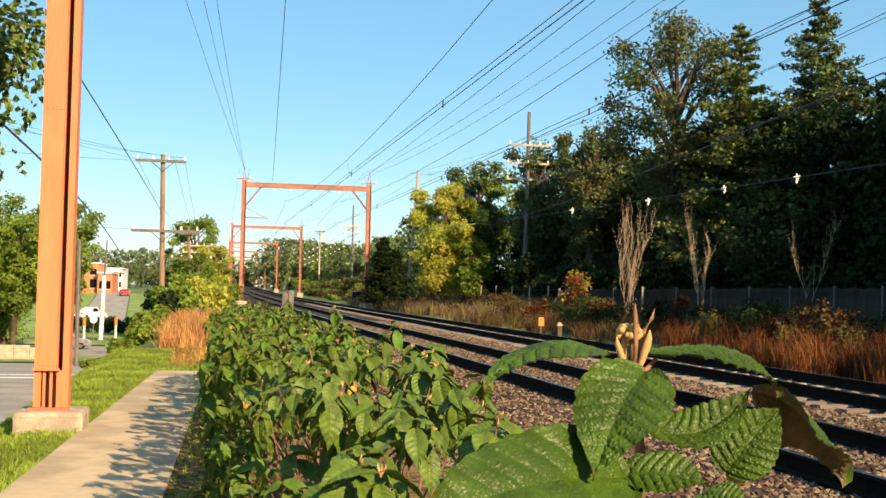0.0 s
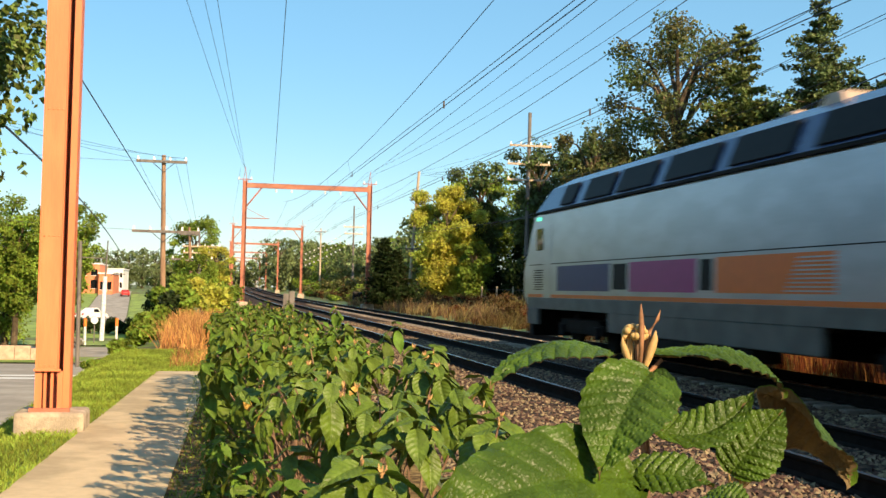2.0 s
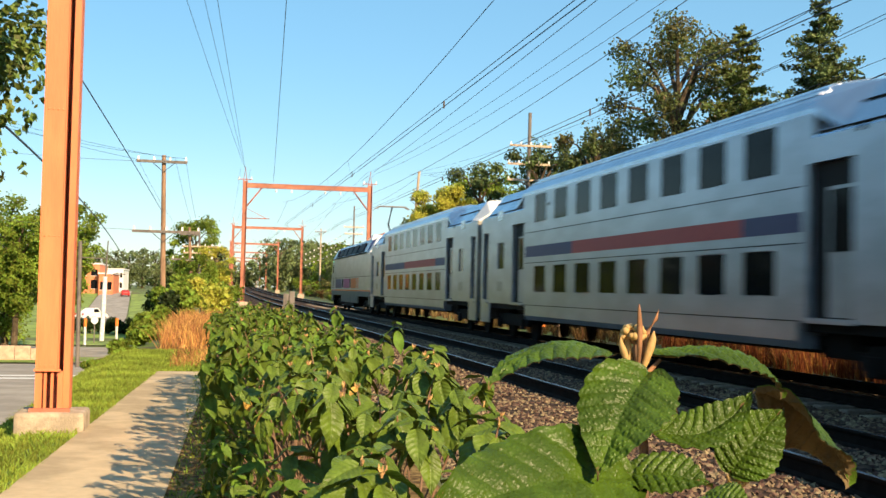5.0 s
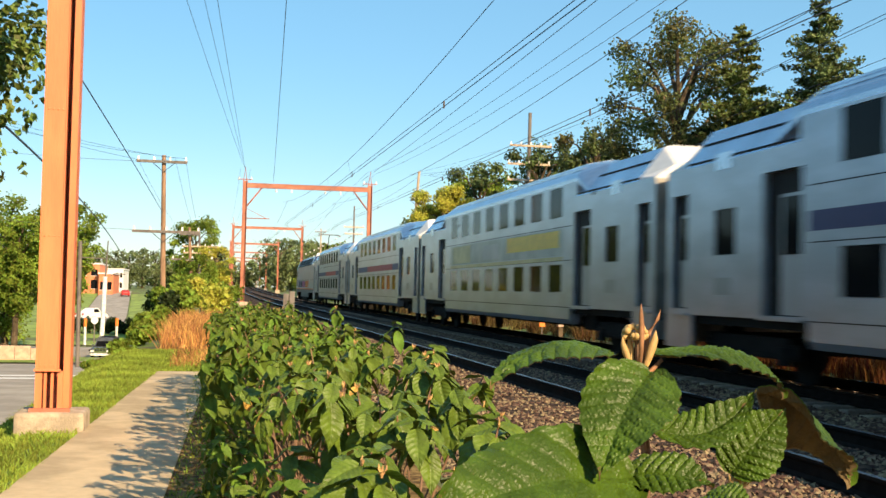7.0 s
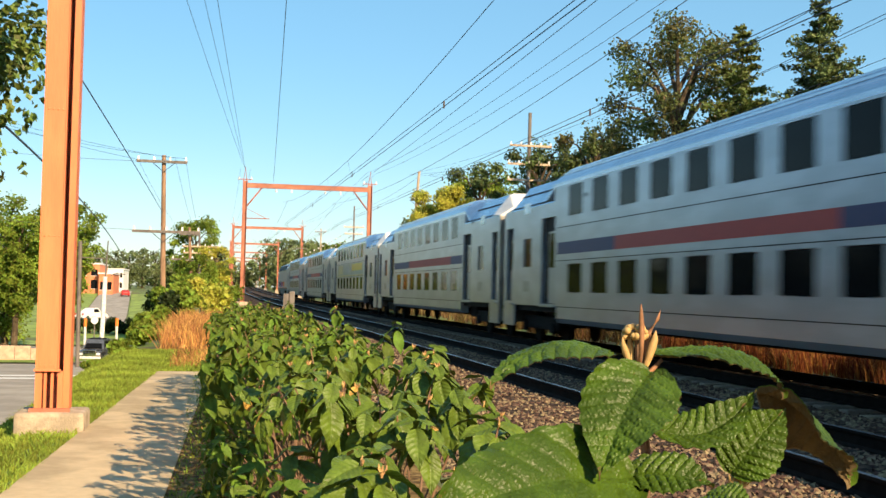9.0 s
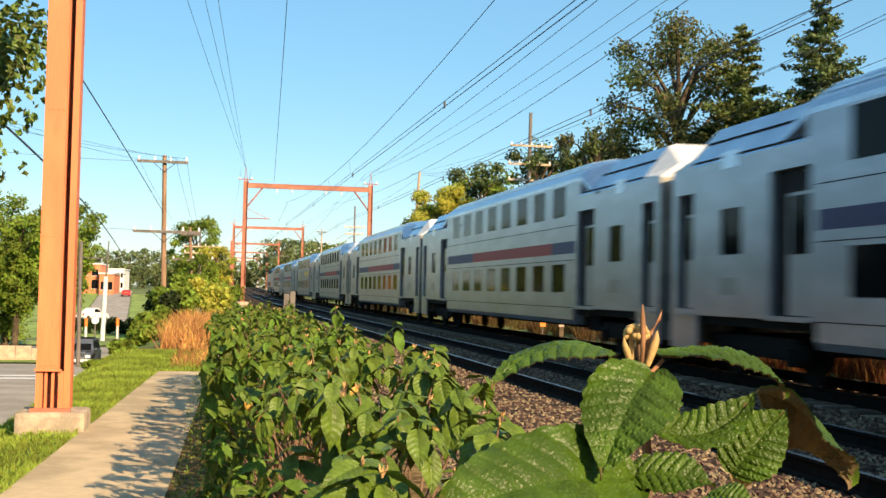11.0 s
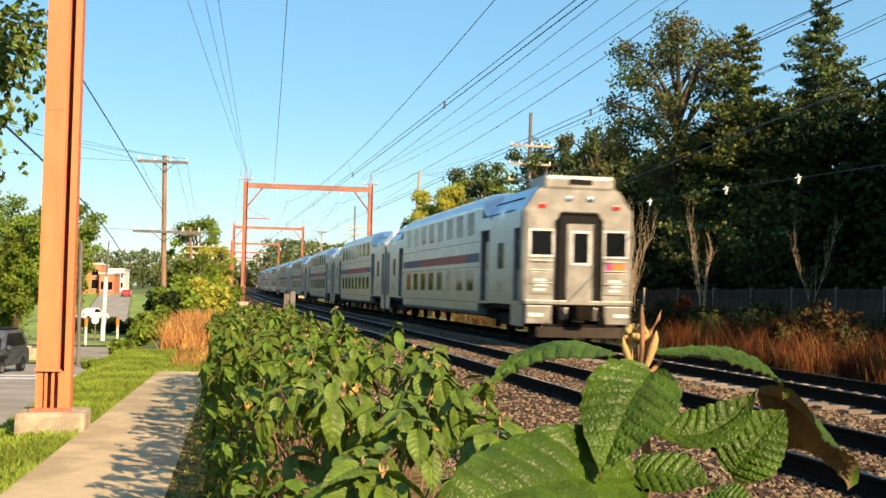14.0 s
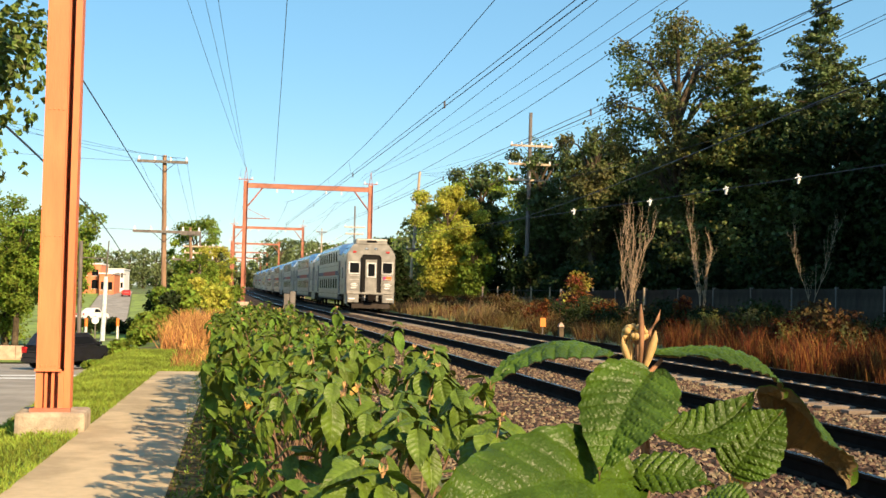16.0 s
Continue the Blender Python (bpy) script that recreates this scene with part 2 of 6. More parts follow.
def tube(bm, pts, radii, sides=8, cap=True):
    """A tube along pts; radii is one number or one a point."""
    pts = [Vector(p) for p in pts]
    if not hasattr(radii, "__len__"):
        radii = [radii] * len(pts)
    rings = []
    for i, p in enumerate(pts):
        d = (pts[min(i + 1, len(pts) - 1)] - pts[max(i - 1, 0)]).normalized()
        a = d.orthogonal().normalized() if abs(d.z) > 0.9 else d.cross(Vector((0, 0, 1))).normalized()
        b = d.cross(a)
        rings.append([bm.verts.new(p + radii[i] * (math.cos(2 * math.pi * k / sides) * a + math.sin(2 * math.pi * k / sides) * b)) for k in range(sides)])
    for r0, r1 in zip(rings, rings[1:]):
        for k in range(sides):
            bm.faces.new((r0[k], r0[(k + 1) % sides], r1[(k + 1) % sides], r1[k]))
    if cap:
        bm.faces.new(rings[0][::-1])
        bm.faces.new(rings[-1])
    return bm


def tubem(pts, radii, sides=8):
    return tube(bmesh.new(), pts, radii, sides)


def prism(bm, outline, y0, y1):
    """An (x, z) outline drawn out along y."""
    a = [bm.verts.new((x, y0, z)) for x, z in outline]
    b = [bm.verts.new((x, y1, z)) for x, z in outline]
    n = len(outline)
    for i in range(n):
        bm.faces.new((a[i], a[(i + 1) % n], b[(i + 1) % n], b[i]))
    bm.faces.new(a[::-1])
    bm.faces.new(b)
    bmesh.ops.recalc_face_normals(bm, faces=bm.faces[:])
    return bm


def holed_wall(bm, x, t, y0, y1, z0, z1, holes):
    """A wall in the plane x, t thick towards +x, with rectangular holes (ya, yb, za, zb)."""
    ys = sorted({y0, y1, *[h[0] for h in holes], *[h[1] for h in holes]})
    zs = sorted({z0, z1, *[h[2] for h in holes], *[h[3] for h in holes]})
    for ya, yb in zip(ys, ys[1:]):
        for za, zb in zip(zs, zs[1:]):
            cy, cz = (ya + yb) / 2, (za + zb) / 2
            if any(h[0] < cy < h[1] and h[2] < cz < h[3] for h in holes):
                continue
            v = [bm.verts.new(p) for p in ((x, ya, za), (x, yb, za), (x, yb, zb), (x, ya, zb))]
            bm.faces.new(v if t < 0 else v[::-1])
    for ya, yb, za, zb in holes:
        ring = ((ya, za), (yb, za), (yb, zb), (ya, zb))
        for (p, q), (r, s) in zip(ring, ring[1:] + ring[:1]):
            v = [bm.verts.new(c) for c in ((x, p, q), (x, r, s), (x + t, r, s), (x + t, p, q))]
            bm.faces.new(v)
    return bm


# ---------------------------------------------------------------- the line of the track
NEAR, FAR, GAUGE = 5.64, 9.64, 0.7575


def bend(y):
    return 2.3e-5 * max(0.0, y - 40.0) ** 2


def rise(y):
    return 1.2e-5 * max(0.0, y - 60.0) ** 2


def lerp(x, pts):
    if x <= pts[0][0]:
        return pts[0][1]
    for (a, u), (b, v) in zip(pts, pts[1:]):
        if x <= b:
            return u + (v - u) * (x - a) / (b - a)
    return pts[-1][1]


def street(y):
    """Height of the street beside the line."""
    return lerp(y, [(-40, -1.2), (20, -1.8), (36, -2.1), (47, -2.4), (58, -2.75), (80, -4.1), (106, -5.3), (145, -5.6), (200, -4.2), (280, -1.0), (400, 0.2)])


def ground_z(x, y):
    base = rise(min(y, 320))
    side = street(y)
    # left: street, bank, path; then hedge strip, ballast shoulder, bed, right bank
    prof = [(-6.4, side), (-3.9, side), (-3.7, side + 0.1), (-2.5, -0.5), (-1.9, -0.34), (1.5, -0.32), (2.2, -0.34), (3.5, -0.25), (11.6, -0.25),
            (12.6, -0.45), (16, -0.2), (22, 0.15), (30, 0.5), (60, 0.8)]
    z = lerp(x - bend(y), prof)
    if x > -2.6:
        z += base
    return z


def ground():
    xs = [-400, -200, -100, -60, -40, -30, -22, -16, -12, -9, -7, -6, -5.2, -4.6, -3.9, -3.7, -3.1, -2.5, -2.1, -1.7, -1.2, -0.6, 0, 0.7, 1.5, 2.2, 3.5, 5, 7.6, 10, 11.6, 12.6, 14, 16, 19, 22, 26, 30, 40, 60, 110, 200, 400]
    ys = [-300, -120, -50, -20, -8, 0, 6, 12, 18, 24, 30, 36, 42, 48, 55, 62, 70, 80, 92, 105, 120, 140, 165, 200, 250, 320, 450, 700, 1200, 2500]
    verts = [(x + (bend(min(y, 400)) if -5 < x < 40 else 0), y, ground_z(x + bend(min(y, 400)), y)) for y in ys for x in xs]
    n = len(xs)
    faces = [(j * n + i, j * n + i + 1, j * n + n + i + 1, j * n + n + i) for j in range(len(ys) - 1) for i in range(n - 1)]
    g = raw("ground", verts, faces, "soil")
    tagged(g, "grassy earth ground sloping down beside the railway", "ground", kind="structure")


ground()


def sheet(name, outline, lift, material, label, category, steps=1):
    """A flat area laid on the ground: a quad strip between two edges, each a list of (x, y)."""
    left, right = outline
    verts, faces = [], []
    for (xa, ya), (xb, yb) in zip(left, right):
        for k in range(steps + 1):
            x, y = xa + (xb - xa) * k / steps, ya + (yb - ya) * k / steps
            verts.append((x, y, ground_z(x, y) + lift))
    n = steps + 1
    for j in range(len(left) - 1):
        for k in range(steps):
            i = j * n + k
            faces.append((i, i + 1, i + n + 1, i + n))
    return tagged(raw(name, verts, faces, material), label, category, kind="structure")


# ---------------------------------------------------------------- path, street, lawns
def paths():
    ys = [-30, -14, 0, 3, 6, 9, 12, 15, 18, 21, 22.6]
    verts, faces = [], []
    for y in ys:
        xl, xr = lerp(y, [(-30, -2.2), (9, -1.56), (22.6, -0.98)]), lerp(y, [(-30, -0.75), (9, -0.33), (22.6, -0.02)])
        verts += [(xl, y, -0.5), (xl, y, -0.305), (xr, y, -0.305), (xr, y, -0.5)]
    for j in range(len(ys) - 1):
        for k in range(3):
            i = j * 4 + k
            faces.append((i, i + 1, i + 5, i + 4))
    faces += [(0, 3, 2, 1), tuple(len(verts) - 4 + k for k in (0, 1, 2, 3))]
    tagged(raw("pavement", verts, faces, "path"), "pale concrete footpath beside a clipped hedge", "footpath", kind="structure")
    ys = [14, 20, 28, 36, 47, 58, 70, 80, 92, 106, 118, 130]
    sheet("road", ([(-70, y) for y in ys], [(-4.0, y) for y in ys]), 0.03, "asphalt", "worn grey asphalt street crossing below the bank", "road", 6)
    ys = [184, 200, 240, 280, 330]
    far = [(-15.5 - 0.06 * (y - 184), y) for y in ys]
    sheet("road", ([(x - 4.5, y) for x, y in far], [(x + 2.5, y) for x, y in far]), 0.05, "asphalt", "grey asphalt road climbing away to the shops", "road")
    sheet("lawn", ([(-70, y) for y in (84, 92, 108)], [(-9.4, y) for y in (84, 92, 108)]), 0.12, "lawn", "mown green lawn inside a kerb", "lawn", 5)
    sheet("kerb", ([(-9.4, y) for y in (84, 92, 108)], [(-9.15, y) for y in (84, 92, 108)]), 0.14, "concrete", "pale concrete kerb round the lawn", "kerb")
    ys = (133, 145, 160, 172, 183)
    sheet("lawn", ([(-45, y) for y in ys], [(-4.0, y) for y in ys]), 0.1, "lawn", "sunny green lawn beside the side street", "lawn", 4)
    sheet("kerb", ([(-45, y) for y in (132.6, 133)], [(-4.0, y) for y in (132.6, 133)]), 0.13, "concrete", "pale concrete kerb along the side street", "kerb", 3)
    ys = (184, 200, 240, 280)
    sheet("lawn", ([(-12.8 - 0.06 * (y - 184), y) for y in ys], [(-3, y) for y in ys]), 0.1, "lawn", "sunny green lawn on a rise", "lawn", 3)
    sheet("lawn", ([(-70, y) for y in ys], [(-20.2 - 0.06 * (y - 184), y) for y in ys]), 0.1, "lawn", "green lawn beside the climbing road", "lawn", 3)
    for y, w in ((46.6, 0.9), (49.0, 0.9)):
        sheet("crossing_line", ([(-30, y), (-30, y + w)], [(-4.0, y), (-4.0, y + w)]), 0.045, "white_line", "white painted crossing line on the asphalt", "road marking", 4)
    sheet("stop_line", ([(-9.5, 112), (-9.5, 114)], [(-5.2, 112), (-5.2, 114)]), 0.045, "white_line", "white painted stop line on the asphalt", "road marking", 2)
    sheet("hedge_border", ([(-0.36, y) for y in (-30, -14, 0, 6, 12, 18, 23)], [(1.9, y) for y in (-30, -14, 0, 6, 12, 18, 23)]), 0.012, "litter", "strip of brown leaf litter and moss under the hedge", "soil strip", 3)
    sheet("verge", ([(-2.6, y) for y in (-30, -14, 4, 12, 20, 30)], [(-1.0, y) for y in (-30, -14, 4, 12, 20, 30)]), 0.01, "lawn", "green mown verge along the footpath", "verge", 3)


# ---------------------------------------------------------------- railway
def rail_outline():
    h = 0.175
    return [(-0.07, -h), (0.07, -h), (0.07, -h + 0.015), (0.012, -h + 0.035), (0.012, -0.045), (0.036, -0.03), (0.036, -0.005), (0.03, 0), (-0.03, 0), (-0.036, -0.005), (-0.036, -0.03), (-0.012, -0.045), (-0.012, -h + 0.035), (-0.07, -h + 0.015)]


def track(x0, label, tie_material):
    tr = thing("track", label, "railway track", kind="structure")
    ys = [-60, 0, 40] + [40 + 12 * k for k in range(1, 40)]
    for side in (-GAUGE, GAUGE):
        out = rail_outline()
        verts, faces, n = [], [], len(out)
        for y in ys:
            verts += [(x0 + side + bend(y) + u, y, rise(y) + v) for u, v in out]
        for j in range(len(ys) - 1):
            for k in range(n):
                if k == 7:
                    continue
                faces.append((j * n + k, j * n + (k + 1) % n, (j + 1) * n + (k + 1) % n, (j + 1) * n + k))
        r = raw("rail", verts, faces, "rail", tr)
        verts, faces = [], []
        for y in ys:
            verts += [(x0 + side + bend(y) + u, y, rise(y)) for u in (0.03, -0.03)]
        for j in range(len(ys) - 1):
            faces.append((2 * j, 2 * j + 1, 2 * j + 3, 2 * j + 2))
        raw("railhead", verts, faces, "rail_top", r, "bright worn running surface")
    tie = boxm(-1.3, 1.3, -0.115, 0.115, -0.19, 0.0, 0.012)
    first = part("tie", tie, tie_material, tr)
    me = first.data
    first.matrix_basis = pose(x0, 10.0, -0.172)
    rnd = random.Random(int(x0 * 10))
    y = 10.56
    while y < 110:
        share("tie", me, tr, pose(x0 + bend(y) + rnd.uniform(-0.05, 0.05), y, rise(y) - 0.172 + rnd.uniform(-0.008, 0.008), 0, rnd.uniform(-0.4, 0.4), rnd.uniform(-1, 1)))
        y += 0.56


def ballast():
    xs = [1.9, 2.6, 3.4, 4.2, 4.9, 5.64, 6.4, 7.1, 7.64, 8.2, 8.9, 9.64, 10.4, 11.1, 11.7, 12.3, 12.9]
    zs = [-0.36, -0.29, -0.215, -0.185, -0.18, -0.175, -0.18, -0.185, -0.17, -0.21, -0.235, -0.235, -0.235, -0.22, -0.24, -0.35, -0.47]
    ys = [-60, -20] + [0.5 * k for k in range(10, 120)] + [60 + 6 * k for k in range(1, 60)]
    verts = []
    for y in ys:
        for x, z in zip(xs, zs):
            j = 0.02 if 4 < y < 60 else 0
            verts.append((x + bend(y), y, z + rise(y) + j * noise.noise((x * 3, y * 3, 0))))
    n = len(xs)
    faces = [(j * n + i, j * n + i + 1, j * n + n + i + 1, j * n + n + i) for j in range(len(ys) - 1) for i in range(n - 1)]
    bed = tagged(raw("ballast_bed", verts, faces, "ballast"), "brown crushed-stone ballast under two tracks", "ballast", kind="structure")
    rng = np.random.default_rng(5)
    tmpl = np.array([(1, 0, 0), (-1, 0, 0), (0, 1, 0), (0, -1, 0), (0, 0, 1), (0, 0, -1)], float)
    tri = np.array([(0, 2, 4), (2, 1, 4), (1, 3, 4), (3, 0, 4)])
    pos = []
    for _ in range(62000):
        y = 6.5 + 47 * rng.random() ** 1.6
        x = rng.uniform(2.0, 12.2)
        if abs(abs(x - NEAR) - GAUGE) < 0.1 or abs(abs(x - FAR) - GAUGE) < 0.1:
            continue
        z = lerp(x, list(zip(xs, zs)))
        pos.append((x, y, z))
    pos = np.array(pos)
    n = len(pos)
    size = rng.uniform(0.022, 0.05, (n, 1, 3)) * np.array([1, 1, 0.75])
    v = tmpl[None] * size * rng.uniform(0.75, 1.25, (n, 6, 1))
    a = rng.uniform(0, 6.28, n)
    c, s = np.cos(a)[:, None], np.sin(a)[:, None]
    t = rng.normal(0, 0.5, n)[:, None]
    x, y, z = v[..., 0] * c - v[..., 1] * s, v[..., 0] * s + v[..., 1] * c, v[..., 2]
    x, z = x * np.cos(t) - z * np.sin(t), x * np.sin(t) + z * np.cos(t)
    v = np.stack([x, y, z], -1) + pos[:, None]
    f = (tri[None] + 6 * np.arange(n)[:, None, None]).reshape(-1, 3)
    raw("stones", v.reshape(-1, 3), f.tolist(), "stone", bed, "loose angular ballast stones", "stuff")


# ---------------------------------------------------------------- catenary gantries, poles, wires
def lattice_column(parent, x, y, z0, z1, w=0.34, d=0.36, material="rust_steel"):
    """Two channels back to back with a web between."""
    for sx in (-1, 1):
        bm = boxm(x + sx * w / 2 - 0.012, x + sx * w / 2 + 0.012, y - d / 2, y + d / 2, z0, z1)
        part("flange", bm, material, parent)
    part("web", boxm(x - w / 2 + 0.012, x + w / 2 - 0.012, y - 0.01, y + 0.01, z0, z1), material, parent)
    for zz in (z0 + 0.02,):
        part("base_plate", boxm(x - w / 2 - 0.08, x + w / 2 + 0.08, y - d / 2 - 0.06, y + d / 2 + 0.06, zz - 0.02, zz + 0.02), material, parent)


def gantry(y, xl, xr, z0, ztop, label):
    g = thing("catenary_gantry", label, "gantry", group="catenary gantries")
    for x in (xl, xr):
        lattice_column(g, x, y, z0, ztop)
        part("footing", boxm(x - 0.5, x + 0.5, y - 0.5, y + 0.5, z0 - 1.0, z0 + 0.02, 0.05), "concrete", g, "weathered concrete footing")
        bm = tubem([(x - 0.13, y, ztop), (x, y, ztop + 1.1)], [0.03, 0.015], 5)
        tube(bm, [(x + 0.13, y, ztop), (x, y, ztop + 1.1)], [0.03, 0.015], 5)
        tube(bm, [(x - 0.6, y, ztop + 0.1), (x + 0.6, y, ztop + 0.1)], 0.04, 5)
        part("finial", bm, "rust_steel", g)
        for s in (-0.5, 0.5):
            part("insulator", tubem([(x + s, y, ztop + 0.1), (x + s, y, ztop + 0.32)], [0.06, 0.04], 8), "porcelain", g)
    zb = ztop - 0.35
    part("beam", boxm(xl + 0.18, xr - 0.18, y - 0.14, y - 0.12, zb - 0.22, zb + 0.13), "rust_steel", g)
    part("beam", boxm(xl + 0.18, xr - 0.18, y + 0.12, y + 0.14, zb - 0.22, zb + 0.13), "rust_steel", g)
    part("beam_cap", boxm(xl + 0.18, xr - 0.18, y - 0.17, y + 0.17, zb + 0.133, zb + 0.16), "rust_steel", g)
    for x, s in ((xl, 1), (xr, -1)):
        part("knee_brace", tubem([(x + s * 0.15, y, zb - 1.75), (x + s * 1.35, y, zb - 0.2)], 0.06, 4), "rust_steel", g)
    for x in (NEAR + bend(y), FAR + bend(y)):
        for s in (-0.9, 0.35):
            part("insulator", tubem([(x + s, y, zb - 0.22), (x + s, y, zb - 0.5)], [0.05, 0.09], 8), "porcelain", g)
    zi = lerp(y, [(96, 6.9), (180, 7.2)])
    part("bracket_arm", tubem([(xl + 0.15, y, zi), (xl + 2.0, y, zi)], 0.04, 5), "rust_steel", g)
    part("bracket_stay", tubem([(xl + 0.15, y, zi + 0.8), (xl + 1.7, y, zi + 0.05)], 0.02, 5), "rust_steel", g)
    return g


def near_column():
    c = thing("catenary_column", "orange-painted riveted steel catenary column on a concrete block", "steel column")
    x0, x1, y0, y1 = -1.88, -1.52, 13.42, 13.74
    z0, z1 = -0.08, 10.6
    part("front_plate", boxm(x0 + 0.02, x1 - 0.115, y0, y0 + 0.016, z0 + 0.42, z1), "orange_steel", c)
    part("side_flange", boxm(x0, x0 + 0.02, y0 - 0.012, y1, z0, z1), "orange_steel", c)
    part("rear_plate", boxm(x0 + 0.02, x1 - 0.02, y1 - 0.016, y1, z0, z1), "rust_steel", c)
    part("side_flange", boxm(x1 - 0.07, x1, y0 + 0.03, y1 - 0.02, z0, z1), "orange_steel", c)
    part("edge_angle", boxm(x1 - 0.127, x1 - 0.115, y0 - 0.012, y0 + 0.06, z0 + 0.42, z1), "orange_steel", c)
    part("splice_plate", boxm(x0 - 0.01, x1 - 0.09, y0 - 0.05, y0 - 0.014, z0 + 0.42, z0 + 0.445), "orange_steel", c)
    for k in range(4):
        xx = x0 + 0.02 + k * 0.072
        part("base_channel", boxm(xx, xx + (0.055 if k in (0, 3) else 0.03), y0 - 0.012, y0 + 0.02, z0, z0 + 0.42), "orange_steel", c)
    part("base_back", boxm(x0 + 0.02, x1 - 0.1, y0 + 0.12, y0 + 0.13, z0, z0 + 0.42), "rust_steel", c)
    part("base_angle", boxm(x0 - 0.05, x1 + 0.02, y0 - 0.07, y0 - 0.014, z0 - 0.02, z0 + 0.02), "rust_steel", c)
    for k in range(4):
        for z in (z0 + 0.48, z0 + 1.9, z0 + 3.3):
            xx = x0 + 0.05 + k * 0.05
            part("rivet", tubem([(xx, y0 - 0.001, z), (xx, y0 - 0.008, z)], [0.011, 0.007], 8), "orange_steel", c)
    bm = boxm(-2.08, -1.34, 13.30, 13.98, -0.42, -0.1, 0.05)
    part("footing", bm, "concrete", c, "chipped tan concrete footing")


def utility_pole(x, y, z0, z1, r, arms, label, material="wood", lean=0.0):
    p = thing("utility_pole", label, "utility pole", group="utility poles")
    part("pole", tubem([(x, y, z0), (x + lean, y, z1)], [r, r * 0.7], 10), material, p)
    for xa, xb, z in arms:
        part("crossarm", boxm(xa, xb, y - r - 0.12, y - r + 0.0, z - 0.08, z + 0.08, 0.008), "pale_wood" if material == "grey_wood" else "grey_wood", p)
        m = x + lean * (z - z0) / (z1 - z0)
        for s in (-1, 1):
            part("brace", tubem([(m + s * 0.7, y - r - 0.05, z), (m, y - r - 0.02, z - 0.6)], 0.018, 4), "wire", p)
        k = max(2, int((xb - xa) / 0.8))
        for i in range(k + 1):
            xx = xa + 0.1 + (xb - xa - 0.2) * i / k
            part("insulator", tubem([(xx, y - r - 0.05, z + 0.06), (xx, y - r - 0.05, z + 0.3)], [0.075, 0.05], 7), "porcelain", p)
    return p


def wire(a, b, sag=0.4, r=0.012, label="thin dark overhead wire", steps=14):
    a, b = Vector(a), Vector(b)
    pts = []
    for i in range(steps + 1):
        t = i / steps
        p = a.lerp(b, t)
        p.z -= sag * 4 * t * (1 - t)
        pts.append(p)
    w = part("wire", tubem(pts, r, 5), "wire")
    return tagged(w, label, "wire", "overhead wires")


def strand(a, b, sag, r, parent, name, label=""):
    a, b = Vector(a), Vector(b)
    pts = []
    for i in range(17):
        t = i / 16
        q = a.lerp(b, t)
        q.z -= sag * 4 * t * (1 - t)
        pts.append(q)
    part(name, tubem(pts, r, 5), "wire", parent, label)


def catenary(x):
    """Contact wire, auxiliary wire, messenger and droppers of one track, from span to span."""
    for y0, y1 in [(13.4, 96), (96, 180), (180, 262)]:
        c = thing("overhead_line", "thin dark contact wire hung from a sagging messenger wire", "overhead line", group="overhead lines")
        zc0, zc1 = 6.0 + 0.004 * max(0, y0), 6.0 + 0.004 * max(0, y1) + rise(y1)
        xa, xb = x + bend(y0), x + bend(y1)
        m0, m1 = (7.97 if y0 < 90 else 8.3) + rise(y0), 8.3 + rise(y1)
        dip = (1.29 if x < 7 else 1.12) if y0 < 90 else 1.6
        strand((xa + 0.15, y0, zc0), (xb - 0.15, y1, zc1), 0.02, 0.011, c, "contact_wire")
        strand((xa + 0.15, y0, zc0 + 0.14), (xb - 0.15, y1, zc1 + 0.14), 0.02, 0.009, c, "auxiliary_wire")
        strand((xa, y0, m0), (xb - 0.3, y1, m1), dip, 0.010, c, "messenger_wire")
        for k in range(1, 9):
            t = k / 9
            y = y0 + (y1 - y0) * t
            zt = m0 + (m1 - m0) * t - dip * 4 * t * (1 - t)
            zb = zc0 + (zc1 - zc0) * t
            if 0.12 < zt - zb < 0.7:
                part("dropper", tubem([(xa + (xb - xa) * t, y, zb), (xa + (xb - xa) * t - 0.3 * t, y, zt)], 0.005, 4), "wire", c)
        for t in (0.2, 0.45, 0.7):
            y = y0 + (y1 - y0) * t
            part("clamp", boxm(xa + 0.13, xa + 0.17, y - 0.03, y + 0.03, zc0 + (zc1 - zc0) * t - 0.02, zc0 + (zc1 - zc0) * t + 0.17), "wire", c)


CABLE_A, CABLE_B = (-2.82, 25.0, 5.56), (-3.12, 18.0, 3.64)


